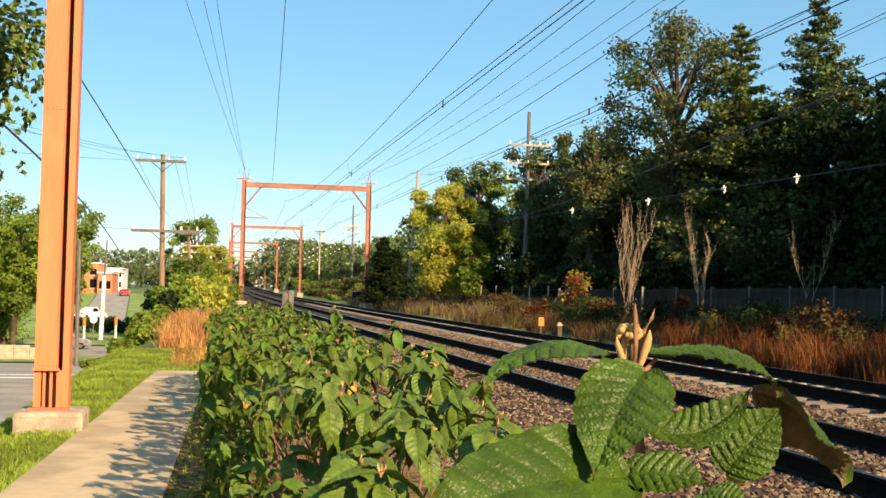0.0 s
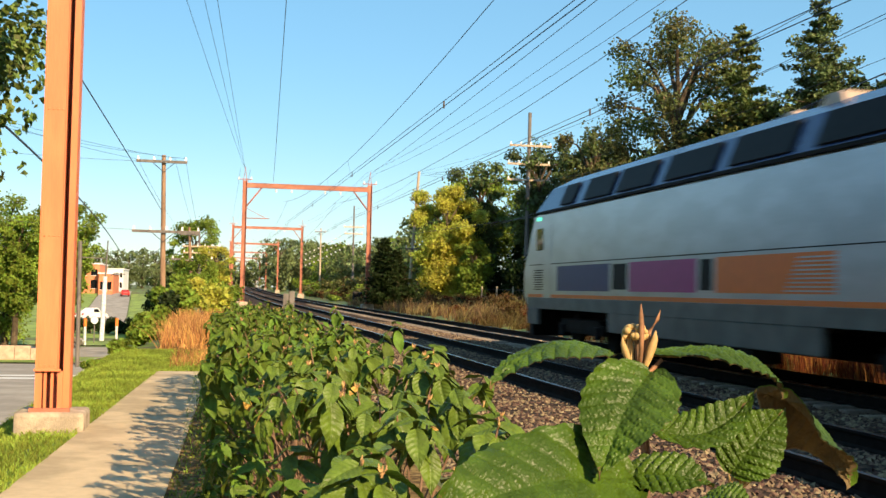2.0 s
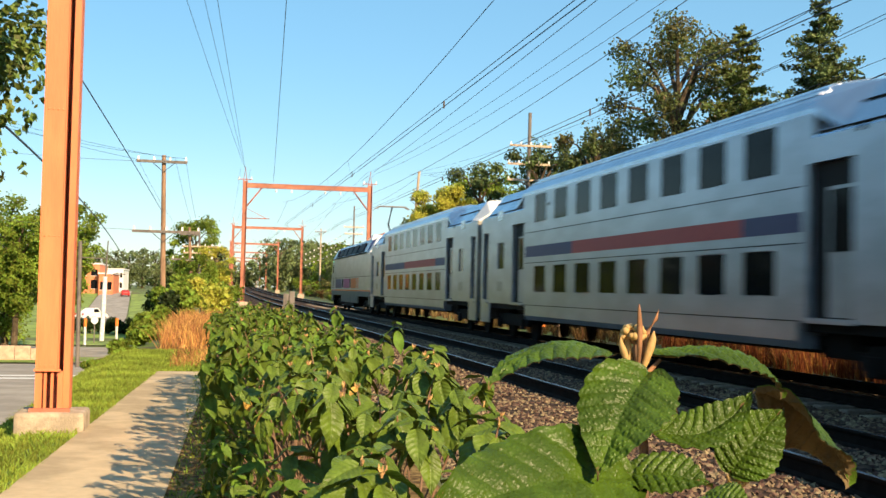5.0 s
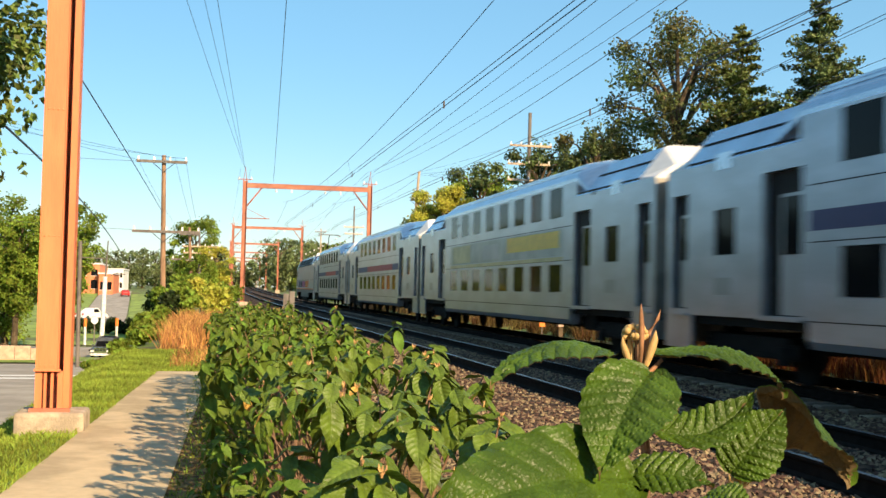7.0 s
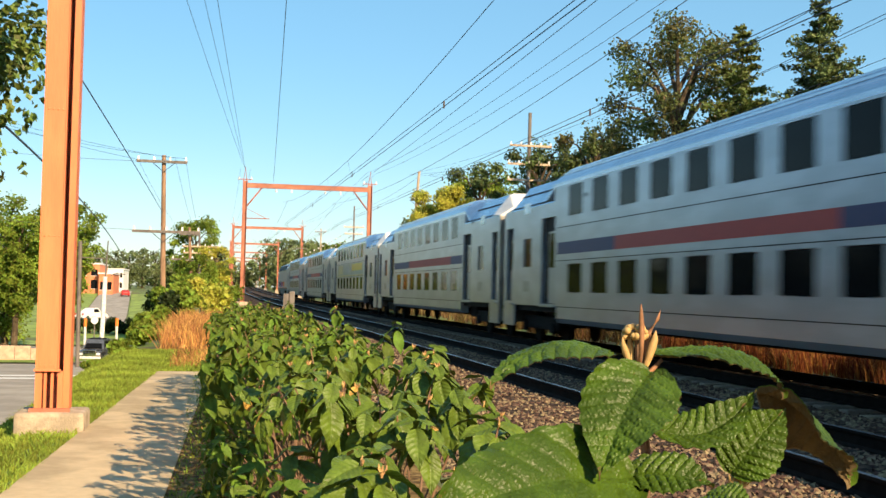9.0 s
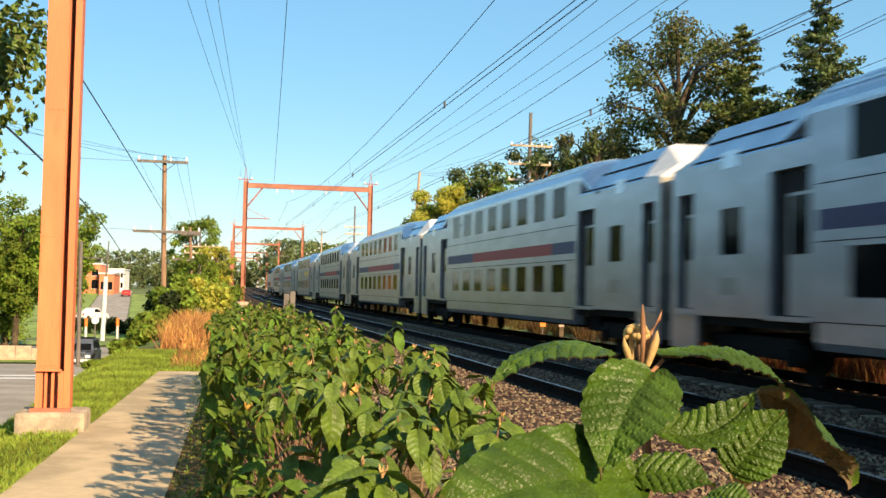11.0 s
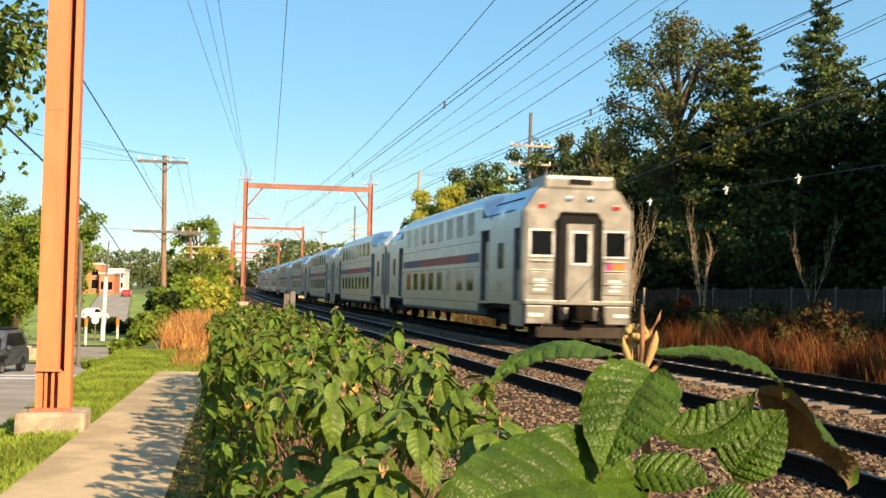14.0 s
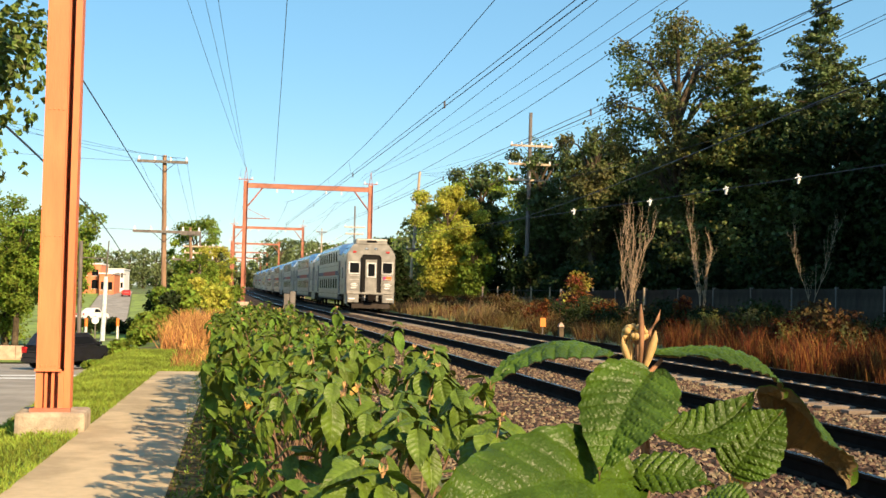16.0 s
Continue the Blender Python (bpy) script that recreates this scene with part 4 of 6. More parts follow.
def loco():
    c = thing("locomotive", "silver dual-mode locomotive with dark blue roof and coloured band", "locomotive")
    n = 21.6
    w = 1.5
    # side profile in (y, z) for the upper cowl
    side = [(0.25, 0.95), (n - 0.35, 0.95), (n, 1.25), (n, 1.95), (n - 0.35, 2.45), (n - 1.0, 3.35), (0.25, 3.35)]
    bm = bmesh.new()
    a = [bm.verts.new((-w, y, z)) for y, z in side]
    b = [bm.verts.new((w, y, z)) for y, z in side]
    for i in range(len(side)):
        j = (i + 1) % len(side)
        bm.faces.new((a[i], a[j], b[j], b[i]))
    bm.faces.new(a), bm.faces.new(b[::-1])
    bmesh.ops.recalc_face_normals(bm, faces=bm.faces[:])
    bmesh.ops.bevel(bm, geom=bm.edges[:], offset=0.07, segments=2, affect="EDGES")
    part("body", bm, "silver", c)
    roof = [(-w, 3.35), (-1.25, 3.95), (-0.8, 4.2), (0.8, 4.2), (1.25, 3.95), (w, 3.35)]
    bm = prism(bmesh.new(), roof, 2.05, n - 1.05)
    for v in bm.verts:
        if v.co.y > 5:
            v.co.y -= (v.co.z - 3.35) * 1.25
    part("roof", bm, "loco_roof", c, "dark blue sloped roof")
    for s in (-1, 1):
        part("gutter", boxm(s * w - 0.03, s * w + 0.03, 2.2, n - 1.2, 3.32, 3.38), "under", c)
        for k, (ya, yb) in enumerate(((14.8, 16.6), (12.4, 14.4), (9.6, 11.8), (6.9, 9.0), (3.8, 6.2), (17.4, 18.4))):
            x = s * 1.37
            bm = bmesh.new()
            q = [(s * 1.475, 3.43), (s * 1.275, 3.91)]
            vs = [bm.verts.new(p) for p in ((q[0][0], ya, q[0][1]), (q[0][0], yb, q[0][1]), (q[1][0], yb, q[1][1]), (q[1][0], ya, q[1][1]))]
            vs2 = [bm.verts.new(v.co + Vector((s * 0.03, 0, 0.02))) for v in vs]
            for i in range(4):
                bm.faces.new((vs[i], vs[(i + 1) % 4], vs2[(i + 1) % 4], vs2[i]))
            bm.faces.new(vs2)
            bmesh.ops.recalc_face_normals(bm, faces=bm.faces[:])
            part("roof_grille", bm, "frame_dark", c)
        for a_, b_, m in ((14.7, 18.5, "stripe_blue"), (10.2, 13.5, "stripe_purple"), (5.6, 9.4, "stripe_orange")):
            part("colour_band", boxm(min(s * w, s * (w + 0.006)), max(s * w, s * (w + 0.006)), a_, b_, 1.38, 1.97), m, c)
        part("sill_line", boxm(min(s * w, s * (w + 0.006)), max(s * w, s * (w + 0.006)), 0.4, n - 0.5, 1.21, 1.29), "stripe_orange", c)
        part("sill_panel", boxm(min(s * w, s * (w + 0.005)), max(s * w, s * (w + 0.005)), 0.34, n - 0.45, 0.93, 1.205), "sill_grey", c)
        for ya, yb in ((13.65, 14.5), (9.55, 10.05)):
            part("air_intake", boxm(min(s * w, s * (w + 0.006)), max(s * w, s * (w + 0.006)), ya, yb, 1.42, 1.95), "frame_dark", c)
        for k in range(9):
            z = 1.41 + 0.06 * k
            part("slat", boxm(min(s * w, s * (w + 0.014)), max(s * w, s * (w + 0.014)), 5.5, 7.0 - 0.05 * k, z, z + 0.022), "silver", c)
        part("seam", boxm(min(s * w, s * (w + 0.004)), max(s * w, s * (w + 0.004)), 0.4, n - 0.6, 2.03, 2.05), "under", c)
        for k in range(9):
            z = 1.4 + 0.06 * k
            part("louvre", boxm(min(s * w, s * (w + 0.012)), max(s * w, s * (w + 0.012)), 19.75, 20.5, z, z + 0.025), "under", c)
        part("cab_door", boxm(min(s * w, s * (w + 0.008)), max(s * w, s * (w + 0.008)), 19.0, 19.7, 1.2, 3.0), "silver", c)
        part("cab_window", boxm(min(s * w, s * (w + 0.012)), max(s * w, s * (w + 0.012)), 19.75, 20.35, 2.4, 2.95), "loco_glass", c)
        part("number_lamp", boxm(min(s * w, s * (w + 0.02)), max(s * w, s * (w + 0.02)), 20.0, 20.25, 3.16, 3.24), "lamp_green", c)
        for ya, yb in ((0.5, 1.2), (6.0, 14.8), (20.2, n - 0.4)):
            part("skirt", boxm(s * 1.44 - 0.05, s * 1.44 + 0.05, ya, yb, 0.52, 0.928, 0.02), "sill_grey", c, "dull olive-grey skirt panel")
        part("fuel_tank", boxm(s * 1.15 - 0.3, s * 1.15 + 0.3, 8.2, 13.4, 0.28, 0.7, 0.06), "under", c)
    bm = bmesh.new()
    vs = [bm.verts.new(p) for p in ((-1.2, n - 0.40, 2.5), (1.2, n - 0.40, 2.5), (1.15, n - 0.94, 3.25), (-1.15, n - 0.94, 3.25))]
    vs2 = [bm.verts.new(v.co + Vector((0, 0.03, 0.02))) for v in vs]
    for i in range(4):
        bm.faces.new((vs[i], vs[(i + 1) % 4], vs2[(i + 1) % 4], vs2[i]))
    bm.faces.new(vs2)
    bmesh.ops.recalc_face_normals(bm, faces=bm.faces[:])
    part("windscreen", bm, "loco_glass", c)
    hip = [[(-1.5, 1.0, 3.3), (1.5, 1.0, 3.3), (0.86, 1.95, 4.28), (-0.86, 1.95, 4.28)], [(-1.5, 2.2, 3.3), (1.5, 2.2, 3.3), (0.86, 2.2, 4.28), (-0.86, 2.2, 4.28)]]
    bm = bmesh.new()
    ra, rb = [[bm.verts.new(p) for p in ring] for ring in hip]
    bm.faces.new(ra), bm.faces.new(rb)
    for i in range(4):
        bm.faces.new((ra[i], ra[(i + 1) % 4], rb[(i + 1) % 4], rb[i]))
    bmesh.ops.recalc_face_normals(bm, faces=bm.faces[:])
    bmesh.ops.bevel(bm, geom=bm.edges[:], offset=0.02, segments=1, affect="EDGES")
    # Sunlight on the silver cowl is put into its white colour.
    part("rear_cowl", bm, "white_facade", c, "sloping rear cowl coloured white for the sun on it")
    for ya, yb, half, zt in ((4.0, 5.0, 1.0, 4.42), (6.4, 7.2, 0.9, 4.36), (8.0, 8.6, 0.8, 4.3)):
        bm = bmesh.new()
        base = [bm.verts.new(p) for p in ((-half, ya, 4.1), (half, ya, 4.1), (half, yb, 4.1), (-half, yb, 4.1))]
        top = [bm.verts.new(p) for p in ((-half * 0.85, ya + 0.35, zt), (half * 0.85, ya + 0.35, zt), (half * 0.85, yb, zt), (-half * 0.85, yb, zt))]
        bm.faces.new(base[::-1]), bm.faces.new(top)
        for i in range(4):
            bm.faces.new((base[i], base[(i + 1) % 4], top[(i + 1) % 4], top[i]))
        bmesh.ops.recalc_face_normals(bm, faces=bm.faces[:])
        # White and beige carry the sun on the covers' rear slopes.
        part("roof_equipment", bm, "beige_stone" if ya > 5 else "white_facade", c, "sloped roof equipment cover coloured pale for the sun on it")
    for y in (3.4, 4.4, 5.4):
        part("roof_insulator", tubem([(-0.4, y, 4.15), (-0.4, y, 4.5)], [0.1, 0.06], 8), "rust_steel", c)
    pg = part("pantograph", tubem([(0, 3.0, 4.2), (0, 4.6, 5.05), (0, 3.2, 5.95)], 0.045, 6), "under", c, "raised pantograph")
    for y in (3.05, 3.4):
        part("contact_strip", tubem([(-0.95, y, 5.82), (-0.7, y, 5.96), (0.7, y, 5.96), (0.95, y, 5.82)], 0.035, 6), "cab_grey", pg)
    part("plough", boxm(-1.3, 1.3, n - 0.3, n + 0.05, 0.2, 0.9, 0.05), "under", c)
    part("end_gangway", boxm(-0.5, 0.5, -0.1, 0.26, 1.05, 3.1, 0.03), "frame_dark", c)
    for yc in (3.4, n - 4.0):
        bogie(c, yc)
    return c


TRAIN = []
plain = coach("silver double-deck passenger coach with red and blue band")
lead = coach("silver double-deck coach with a long blue and red band", split=14.6)
ad = coach("silver double-deck coach with a yellow advertising panel", ad=True)
cab = coach("silver double-deck cab coach with a driving end", cab=True)
order = [cab, plain, None, None, None, ad, None, lead]   # from the rear
for k, c in enumerate(order):
    TRAIN.append((c if c else copy_thing(plain, pose(0, 0, 0)), k * CAR, CAR))
TRAIN.append((loco(), 8 * CAR - 0.3, 21.6))


def rear_at(t):
    """How far the train's rear end has come along the line."""
    return 0.1704 * t * t + 16.306 * t - 231.5


# ---------------------------------------------------------------- trees and plants
def scatter(points, normals, sizes, template, tris, rng, tilt=0.6):
    """Copies of a small template (its z up) at points, turned to the normals with some tilt."""
    n = len(points)
    nor = normals + rng.normal(0, tilt, (n, 3))
    nor /= np.linalg.norm(nor, axis=1)[:, None] + 1e-9
    ref = rng.normal(0, 1, (n, 3))
    u = np.cross(nor, ref)
    u /= np.linalg.norm(u, axis=1)[:, None] + 1e-9
    v = np.cross(nor, u)
    t = template[None] * sizes[:, None, None]
    p = points[:, None] + t[..., 0:1] * u[:, None] + t[..., 1:2] * v[:, None] + t[..., 2:3] * nor[:, None]
    f = (np.array(tris)[None] + len(template) * np.arange(n)[:, None, None]).reshape(-1, len(tris[0]))
    return p.reshape(-1, 3), f


LEAF4 = np.array([(-0.5, 0, 0.0), (0, -0.3, 0.08), (0.5, 0, -0.05), (0, 0.3, 0.08)])
QUAD = [(0, 1, 2), (0, 2, 3)]
CLUMP = np.array([(-0.5, 0, 0), (-0.05, -0.32, 0.1), (0.5, 0.06, -0.1), (0.05, 0.3, 0.12), (0, 0.5, 0.05), (-0.3, 0.05, 0.3), (0.1, -0.5, -0.1), (0.32, 0.0, -0.25)])
CLUMP_T = [(0, 1, 2), (0, 2, 3), (4, 5, 6), (4, 6, 7)]


def crown_mesh(name, blobs, count, size, rng, material, parent, label=""):
    pts, nors = [], []
    vol = np.array([b[3] * b[4] * b[5] for b in blobs]) ** 0.67
    for b, k in zip(blobs, rng.multinomial(count, vol / vol.sum())):
        d = rng.normal(0, 1, (k, 3))
        d /= np.linalg.norm(d, axis=1)[:, None]
        r = rng.uniform(0.05, 1.15, (k, 1)) ** 0.5
        wob = np.array([0.8 + 0.5 * noise.noise(Vector(q) * 2.3 + Vector(b[:3])) for q in d])[:, None]
        pts.append(np.array(b[:3]) + d * r * wob * np.array(b[3:6]))
        nors.append(d + np.array((0, 0, 0.4)))
    pts, nors = np.concatenate(pts), np.concatenate(nors)
    v, f = scatter(pts, nors, size * rng.uniform(0.6, 1.3, len(pts)), CLUMP, CLUMP_T, rng)
    return raw(name, v, f.tolist(), material, parent, label)


def broad_tree(x, y, height, spread, material, label, seed, count=5000, size=0.34, low=0.25, gap=0.0, z=None, name="tree"):
    rng = np.random.default_rng(seed)
    z0 = ground_z(x, y) - 0.1 if z is None else z
    t = thing(name, label, "tree", pose(x, y, z0))
    bm = bmesh.new()
    r = height * 0.018
    tube(bm, [(0, 0, 0), (0.1, 0, height * 0.35), (rng.uniform(-0.4, 0.4), 0.2, height * 0.85)], [r * 1.4, r, r * 0.3], 8)
    blobs = []
    n_b = int(24 + gap * 22)
    for k in range(n_b):
        a = k * 2.4 + rng.uniform(0, 0.6)
        h = low + (0.95 - low) * ((k + 0.5) / n_b)
        out = spread * (0.62 * math.sin(math.pi * min(1, 0.25 + 0.75 * (1 - (h - low) / (1.02 - low)))) + 0.1) * rng.uniform(0.55, 1.1)
        c = Vector((math.cos(a) * out, math.sin(a) * out, h * height))
        s = spread * rng.uniform(0.2, 0.42) * (1 - gap * 0.3)
        blobs.append((*c, s, s, s * rng.uniform(0.6, 0.85)))
        tube(bm, [(0, 0, max(0.1, h - 0.18) * height), c * 0.55 + Vector((0, 0, h * height * 0.42)), c], [r * 0.5, r * 0.3, r * 0.08], 5)
    blobs.append((0, 0, height * 0.9, spread * 0.38, spread * 0.38, height * 0.11))
    if gap < 0.3:
        blobs.append((0, 0, height * (0.5 + low * 0.4), spread * 0.72, spread * 0.72, height * 0.2))
        blobs.append((0, 0, height * (low + 0.3), spread * 0.7, spread * 0.7, height * 0.25))
    part("trunk", bm, "bark", t)
    crown_mesh("crown", blobs, count, size, rng, material, t)
    return t


def conifer(x, y, height, spread, label, seed, material="needle", count=5000, size=0.3):
    rng = np.random.default_rng(seed)
    t = thing("conifer_tree", label, "tree", pose(x, y, ground_z(x, y) - 0.1))
    bm = bmesh.new()
    tube(bm, [(0, 0, 0), (0, 0, height * 0.97)], [height * 0.016, 0.03], 8)
    pts, nors = [], []
    h = 0.12
    while h < 0.99:
        reach = spread * (1 - h) ** 0.75 * rng.uniform(0.75, 1.15) + 0.15
        for k in range(7):
            a = rng.uniform(0, 6.28)
            rr = reach * rng.uniform(0.6, 1.1)
            tip = Vector((math.cos(a) * rr, math.sin(a) * rr, h * height + rr * rng.uniform(0.05, 0.35)))
            root = Vector((0, 0, h * height))
            tube(bm, [root, tip], [0.045, 0.01], 4)
            m = max(4, int(count / 300 * rr / spread * 3))
            q = rng.uniform(0.15, 1.0, (m, 1))
            pts.append(np.array(root) + q * np.array(tip - root) + rng.normal(0, 0.16, (m, 3)) * np.array((1, 1, 0.6)) * (0.5 + rr * 0.3))
            nors.append(np.tile((0, 0, 1.0), (m, 1)))
        h += 0.028
    part("trunk", bm, "bark", t)
    pts, nors = np.concatenate(pts), np.concatenate(nors)
    v, f = scatter(pts, nors, size * rng.uniform(0.6, 1.4, len(pts)), CLUMP, CLUMP_T, rng, 0.5)
    raw("crown", v, f.tolist(), material, t)
    return t


def bare_tree(x, y, height, lean, seed, stems=9):
    """Upright bundle of bare stems that arch and fork into fine twigs near the top."""
    rng = random.Random(seed)
    t = thing("dead_tree", "bare dead tree with pale twigs before the dark wood", "tree", pose(x, y, ground_z(x, y) - 0.1))
    bm = bmesh.new()

    def limb(p, d, n, r, depth, steps=7):
        pts = [p]
        for k in range(steps):
            d = (d * 0.85 + Vector((rng.uniform(-0.26, 0.26), rng.uniform(-0.2, 0.2), rng.uniform(0.1, 0.3)))).normalized()
            pts.append(pts[-1] + d * n / steps)
        tube(bm, pts, [r * (1 - 0.8 * i / steps) for i in range(steps + 1)], 5)
        if depth:
            for q in pts[2:]:
                for _ in range(3 if depth > 1 else 1):
                    way = (d + Vector((rng.uniform(-0.36, 0.36), rng.uniform(-0.3, 0.3), rng.uniform(0.0, 0.5)))).normalized()
                    limb(q, way, n * rng.uniform(0.16, 0.32), r * 0.55, depth - 1, 4)
    for k in range(stems):
        a = rng.uniform(-0.07, 0.07)
        limb(Vector((a * 1.5, rng.uniform(-0.2, 0.2), 0)), Vector((a + lean, rng.uniform(-0.1, 0.1), 1)).normalized(), height * rng.uniform(0.6, 0.88), 0.021, 2)
    part("branchwork", bm, "twig", t)


def blades(name, area, count, h, material, label, seed, width=0.012, lean=0.35, kind="stuff", keep=None, tuft=1):
    """Upright grass blades on the ground inside x0, x1, y0, y1."""
    rng = np.random.default_rng(seed)
    x0, x1, y0, y1 = area
    n = count
    px, py = rng.uniform(x0, x1, n), rng.uniform(y0, y1, n)
    if tuft > 1:
        clump = rng.integers(0, n // tuft, n)
        px, py = px[clump] + rng.normal(0, 0.11, n), py[clump] + rng.normal(0, 0.11, n)
    if keep:
        ok = np.array([keep(a, b) for a, b in zip(px, py)])
        px, py = px[ok], py[ok]
        n = len(px)
    pz = np.array([ground_z(a, b) for a, b in zip(px, py)])
    a = rng.uniform(0, 6.28, n)
    hh = h * rng.uniform(0.5, 1.25, n)
    if tuft > 1:
        hh *= rng.uniform(0.45, 1.15, n)[clump]
    lx, ly = rng.normal(0, lean, n) * hh, rng.normal(0, lean, n) * hh
    wx, wy = np.cos(a) * width, np.sin(a) * width
    base = np.stack([px, py, pz], -1)
    v = np.stack([base + np.stack([wx, wy, 0 * a], -1), base - np.stack([wx, wy, 0 * a], -1),
                  base + np.stack([lx * 0.4 - wx * 0.8, ly * 0.4 - wy * 0.8, hh * 0.6], -1), base + np.stack([lx * 0.4 + wx * 0.8, ly * 0.4 + wy * 0.8, hh * 0.6], -1),
                  base + np.stack([lx, ly, hh], -1)], 1)
    f3 = np.array([(0, 1, 2), (0, 2, 3), (3, 2, 4)])
    f = (f3[None] + 5 * np.arange(n)[:, None, None]).reshape(-1, 3)
    ob = raw(name, v.reshape(-1, 3), f.tolist(), material)
    return tagged(ob, label, "grass", kind=kind)


def shrub(x, y, h, w, material, label, seed, count=1200, size=0.13, category="shrub"):
    rng = np.random.default_rng(seed)
    t = thing("shrub", label, category, pose(x, y, ground_z(x, y) - 0.05))
    bm = bmesh.new()
    blobs = []
    for k in range(7):
        a = rng.uniform(0, 6.28)
        r = w * rng.uniform(0.1, 0.55)
        c = (math.cos(a) * r, math.sin(a) * r, h * rng.uniform(0.3, 0.8))
        tube(bm, [(0, 0, 0), c], [0.03, 0.01], 5)
        blobs.append((*c, w * 0.38, w * 0.38, h * 0.26))
    part("woody_base", bm, "bark", t)
    crown_mesh("foliage", blobs, count, size, rng, material, t)
    return t


def woods():
    # tall trees behind the fence on the sunless side
    broad_tree(26.3, 64, 17.2, 5.6, "leaf_olive", "tall half-bare autumn tree with olive leaves", 1, 17000, 0.19, 0.3, 0.5)
    conifer(27.9, 59, 15.9, 5.4, "tall pine turning yellow-green above the wood", 2, "needle_gold", 22000, 0.2)
    conifer(30.8, 56, 17.0, 5.4, "tall dark spruce with ragged top", 3, "needle", 22000, 0.2)
    conifer(35.4, 55, 13.6, 5.0, "dark spruce beside the taller one", 4, "needle", 13000, 0.22)
    broad_tree(24.5, 104, 12.2, 4.2, "leaf_mid", "round green tree at the end of the wood", 5, 9000, 0.27, 0.12)
    broad_tree(22.9, 101, 12.9, 3.2, "leaf_forest", "rounded dark green tree at the wood's end", 15, 9000, 0.26, 0.12)
    broad_tree(26.4, 93.5, 13.9, 3.6, "leaf_forest", "rounded dark green tree at the wood's edge", 16, 9000, 0.26, 0.2)
    broad_tree(28.4, 86, 14.2, 3.2, "leaf_olive", "russet-brown oak rising above the wood", 17, 8000, 0.26, 0.3)
    broad_tree(27.8, 95, 12.8, 4.0, "leaf_forest", "dark green tree in the wood", 6, 9000, 0.27, 0.1)
    broad_tree(29.5, 88, 12.9, 3.8, "leaf_olive", "brownish oak in the wood", 7, 9000, 0.27, 0.1)
    rng = random.Random(8)
    # Trees below about y = 38 stand out of view, added to shade the weeds.
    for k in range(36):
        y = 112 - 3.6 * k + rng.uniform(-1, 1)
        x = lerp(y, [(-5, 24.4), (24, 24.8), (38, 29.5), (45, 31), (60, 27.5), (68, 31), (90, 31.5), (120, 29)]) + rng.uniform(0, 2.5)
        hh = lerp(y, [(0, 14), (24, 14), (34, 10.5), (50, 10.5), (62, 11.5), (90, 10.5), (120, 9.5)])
        broad_tree(x, y, hh * rng.uniform(0.85, 1.02), 4.0, "leaf_dark_shaded", "dark green tree in a dense wood", 20 + k, 5500, 0.32, 0.05)
    # Deep row; its taller end, out of view, blocks sun from the wood.
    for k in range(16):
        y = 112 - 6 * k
        broad_tree(36 + rng.uniform(-2, 3), y, lerp(y, [(38, 17), (47, 16), (55, 13.5), (112, 13.5)]), 5.0, "leaf_dark_shaded", "dark tree deep in the wood", 70 + k, 3200, 0.5, 0.04)
    # Unseen back row, added only to keep sun off the wood.
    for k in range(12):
        broad_tree(43 + rng.uniform(-2, 3), 40 - 5 * k, 18.5, 5.8, "leaf_dark_shaded", "unseen tall dark tree added to shade the wood", 90 + k, 2600, 0.6, 0.1)
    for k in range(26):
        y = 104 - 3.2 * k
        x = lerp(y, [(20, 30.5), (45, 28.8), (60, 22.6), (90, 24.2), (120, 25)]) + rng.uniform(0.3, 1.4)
        shrub(x, y, rng.uniform(2.2, 4.2), 2.6, "leaf_dark_shaded", "dark undergrowth at the wood's edge", 120 + k, 1100, 0.26)
    bare_tree(21.35, 58, 6.4, -0.03, 1, 7)
    bare_tree(23.1, 53, 5.4, -0.06, 2, 4)
    bare_tree(26.2, 48, 5.6, -0.14, 3, 2)
    broad_tree(19.7, 99, 10.6, 3.9, "leaf_yellow", "yellow-green tree in full sun beside the line", 19, 46000, 0.18, 0.04)
    broad_tree(20.9, 101, 9.4, 3.0, "leaf_yellow", "yellow-green tree crowding its taller neighbour", 18, 26000, 0.18, 0.05)
    broad_tree(21.4, 96, 5.6, 2.0, "leaf_mid", "smaller green tree at its side", 10, 7000, 0.2, 0.02)
    conifer(13.7, 95, 6.0, 2.1, "dark bushy evergreen beside the outer track", 11, "leaf_dark_shaded", 8000, 0.19)
    conifer(15.0, 97, 5.0, 2.0, "dark bushy evergreen beside the outer track", 12, "leaf_dark_shaded", 7000, 0.19)
    shrub(18.9, 60, 2.7, 1.25, "leaf_red", "red-tipped shrub in the weeds", 13, 2200, 0.12)
    # far belt on the right of the line
    for k in range(22):
        y = 130 + 9 * k + rng.uniform(-3, 3)
        x = 20.5 + bend(y) + rng.uniform(0, 6) + 0.01 * y
        broad_tree(x, y, rng.uniform(6.5, 10.5), 4.6, rng.choice(["leaf_far_haze", "leaf_mid", "leaf_forest", "leaf_far_haze"]), "green roadside tree along the far line", 200 + k, 1600, 0.5, 0.03)
    for k in range(9):
        y = 250 + 12 * k
        broad_tree(16 + k * 3.4, y + 40, 13.5, 6.0, "leaf_far_haze", "distant green tree at the horizon", 240 + k, 1500, 0.7, 0.05)
    for k in range(22):
        y = 118 + 6 * k
        shrub(15.5 + bend(y) + rng.uniform(0, 5), y, rng.uniform(1.6, 3.4), 3.0, ("leaf_mid", "leaf_olive", "weed")[k % 3], "bushy growth along the far line", 800 + k, 700, 0.32)
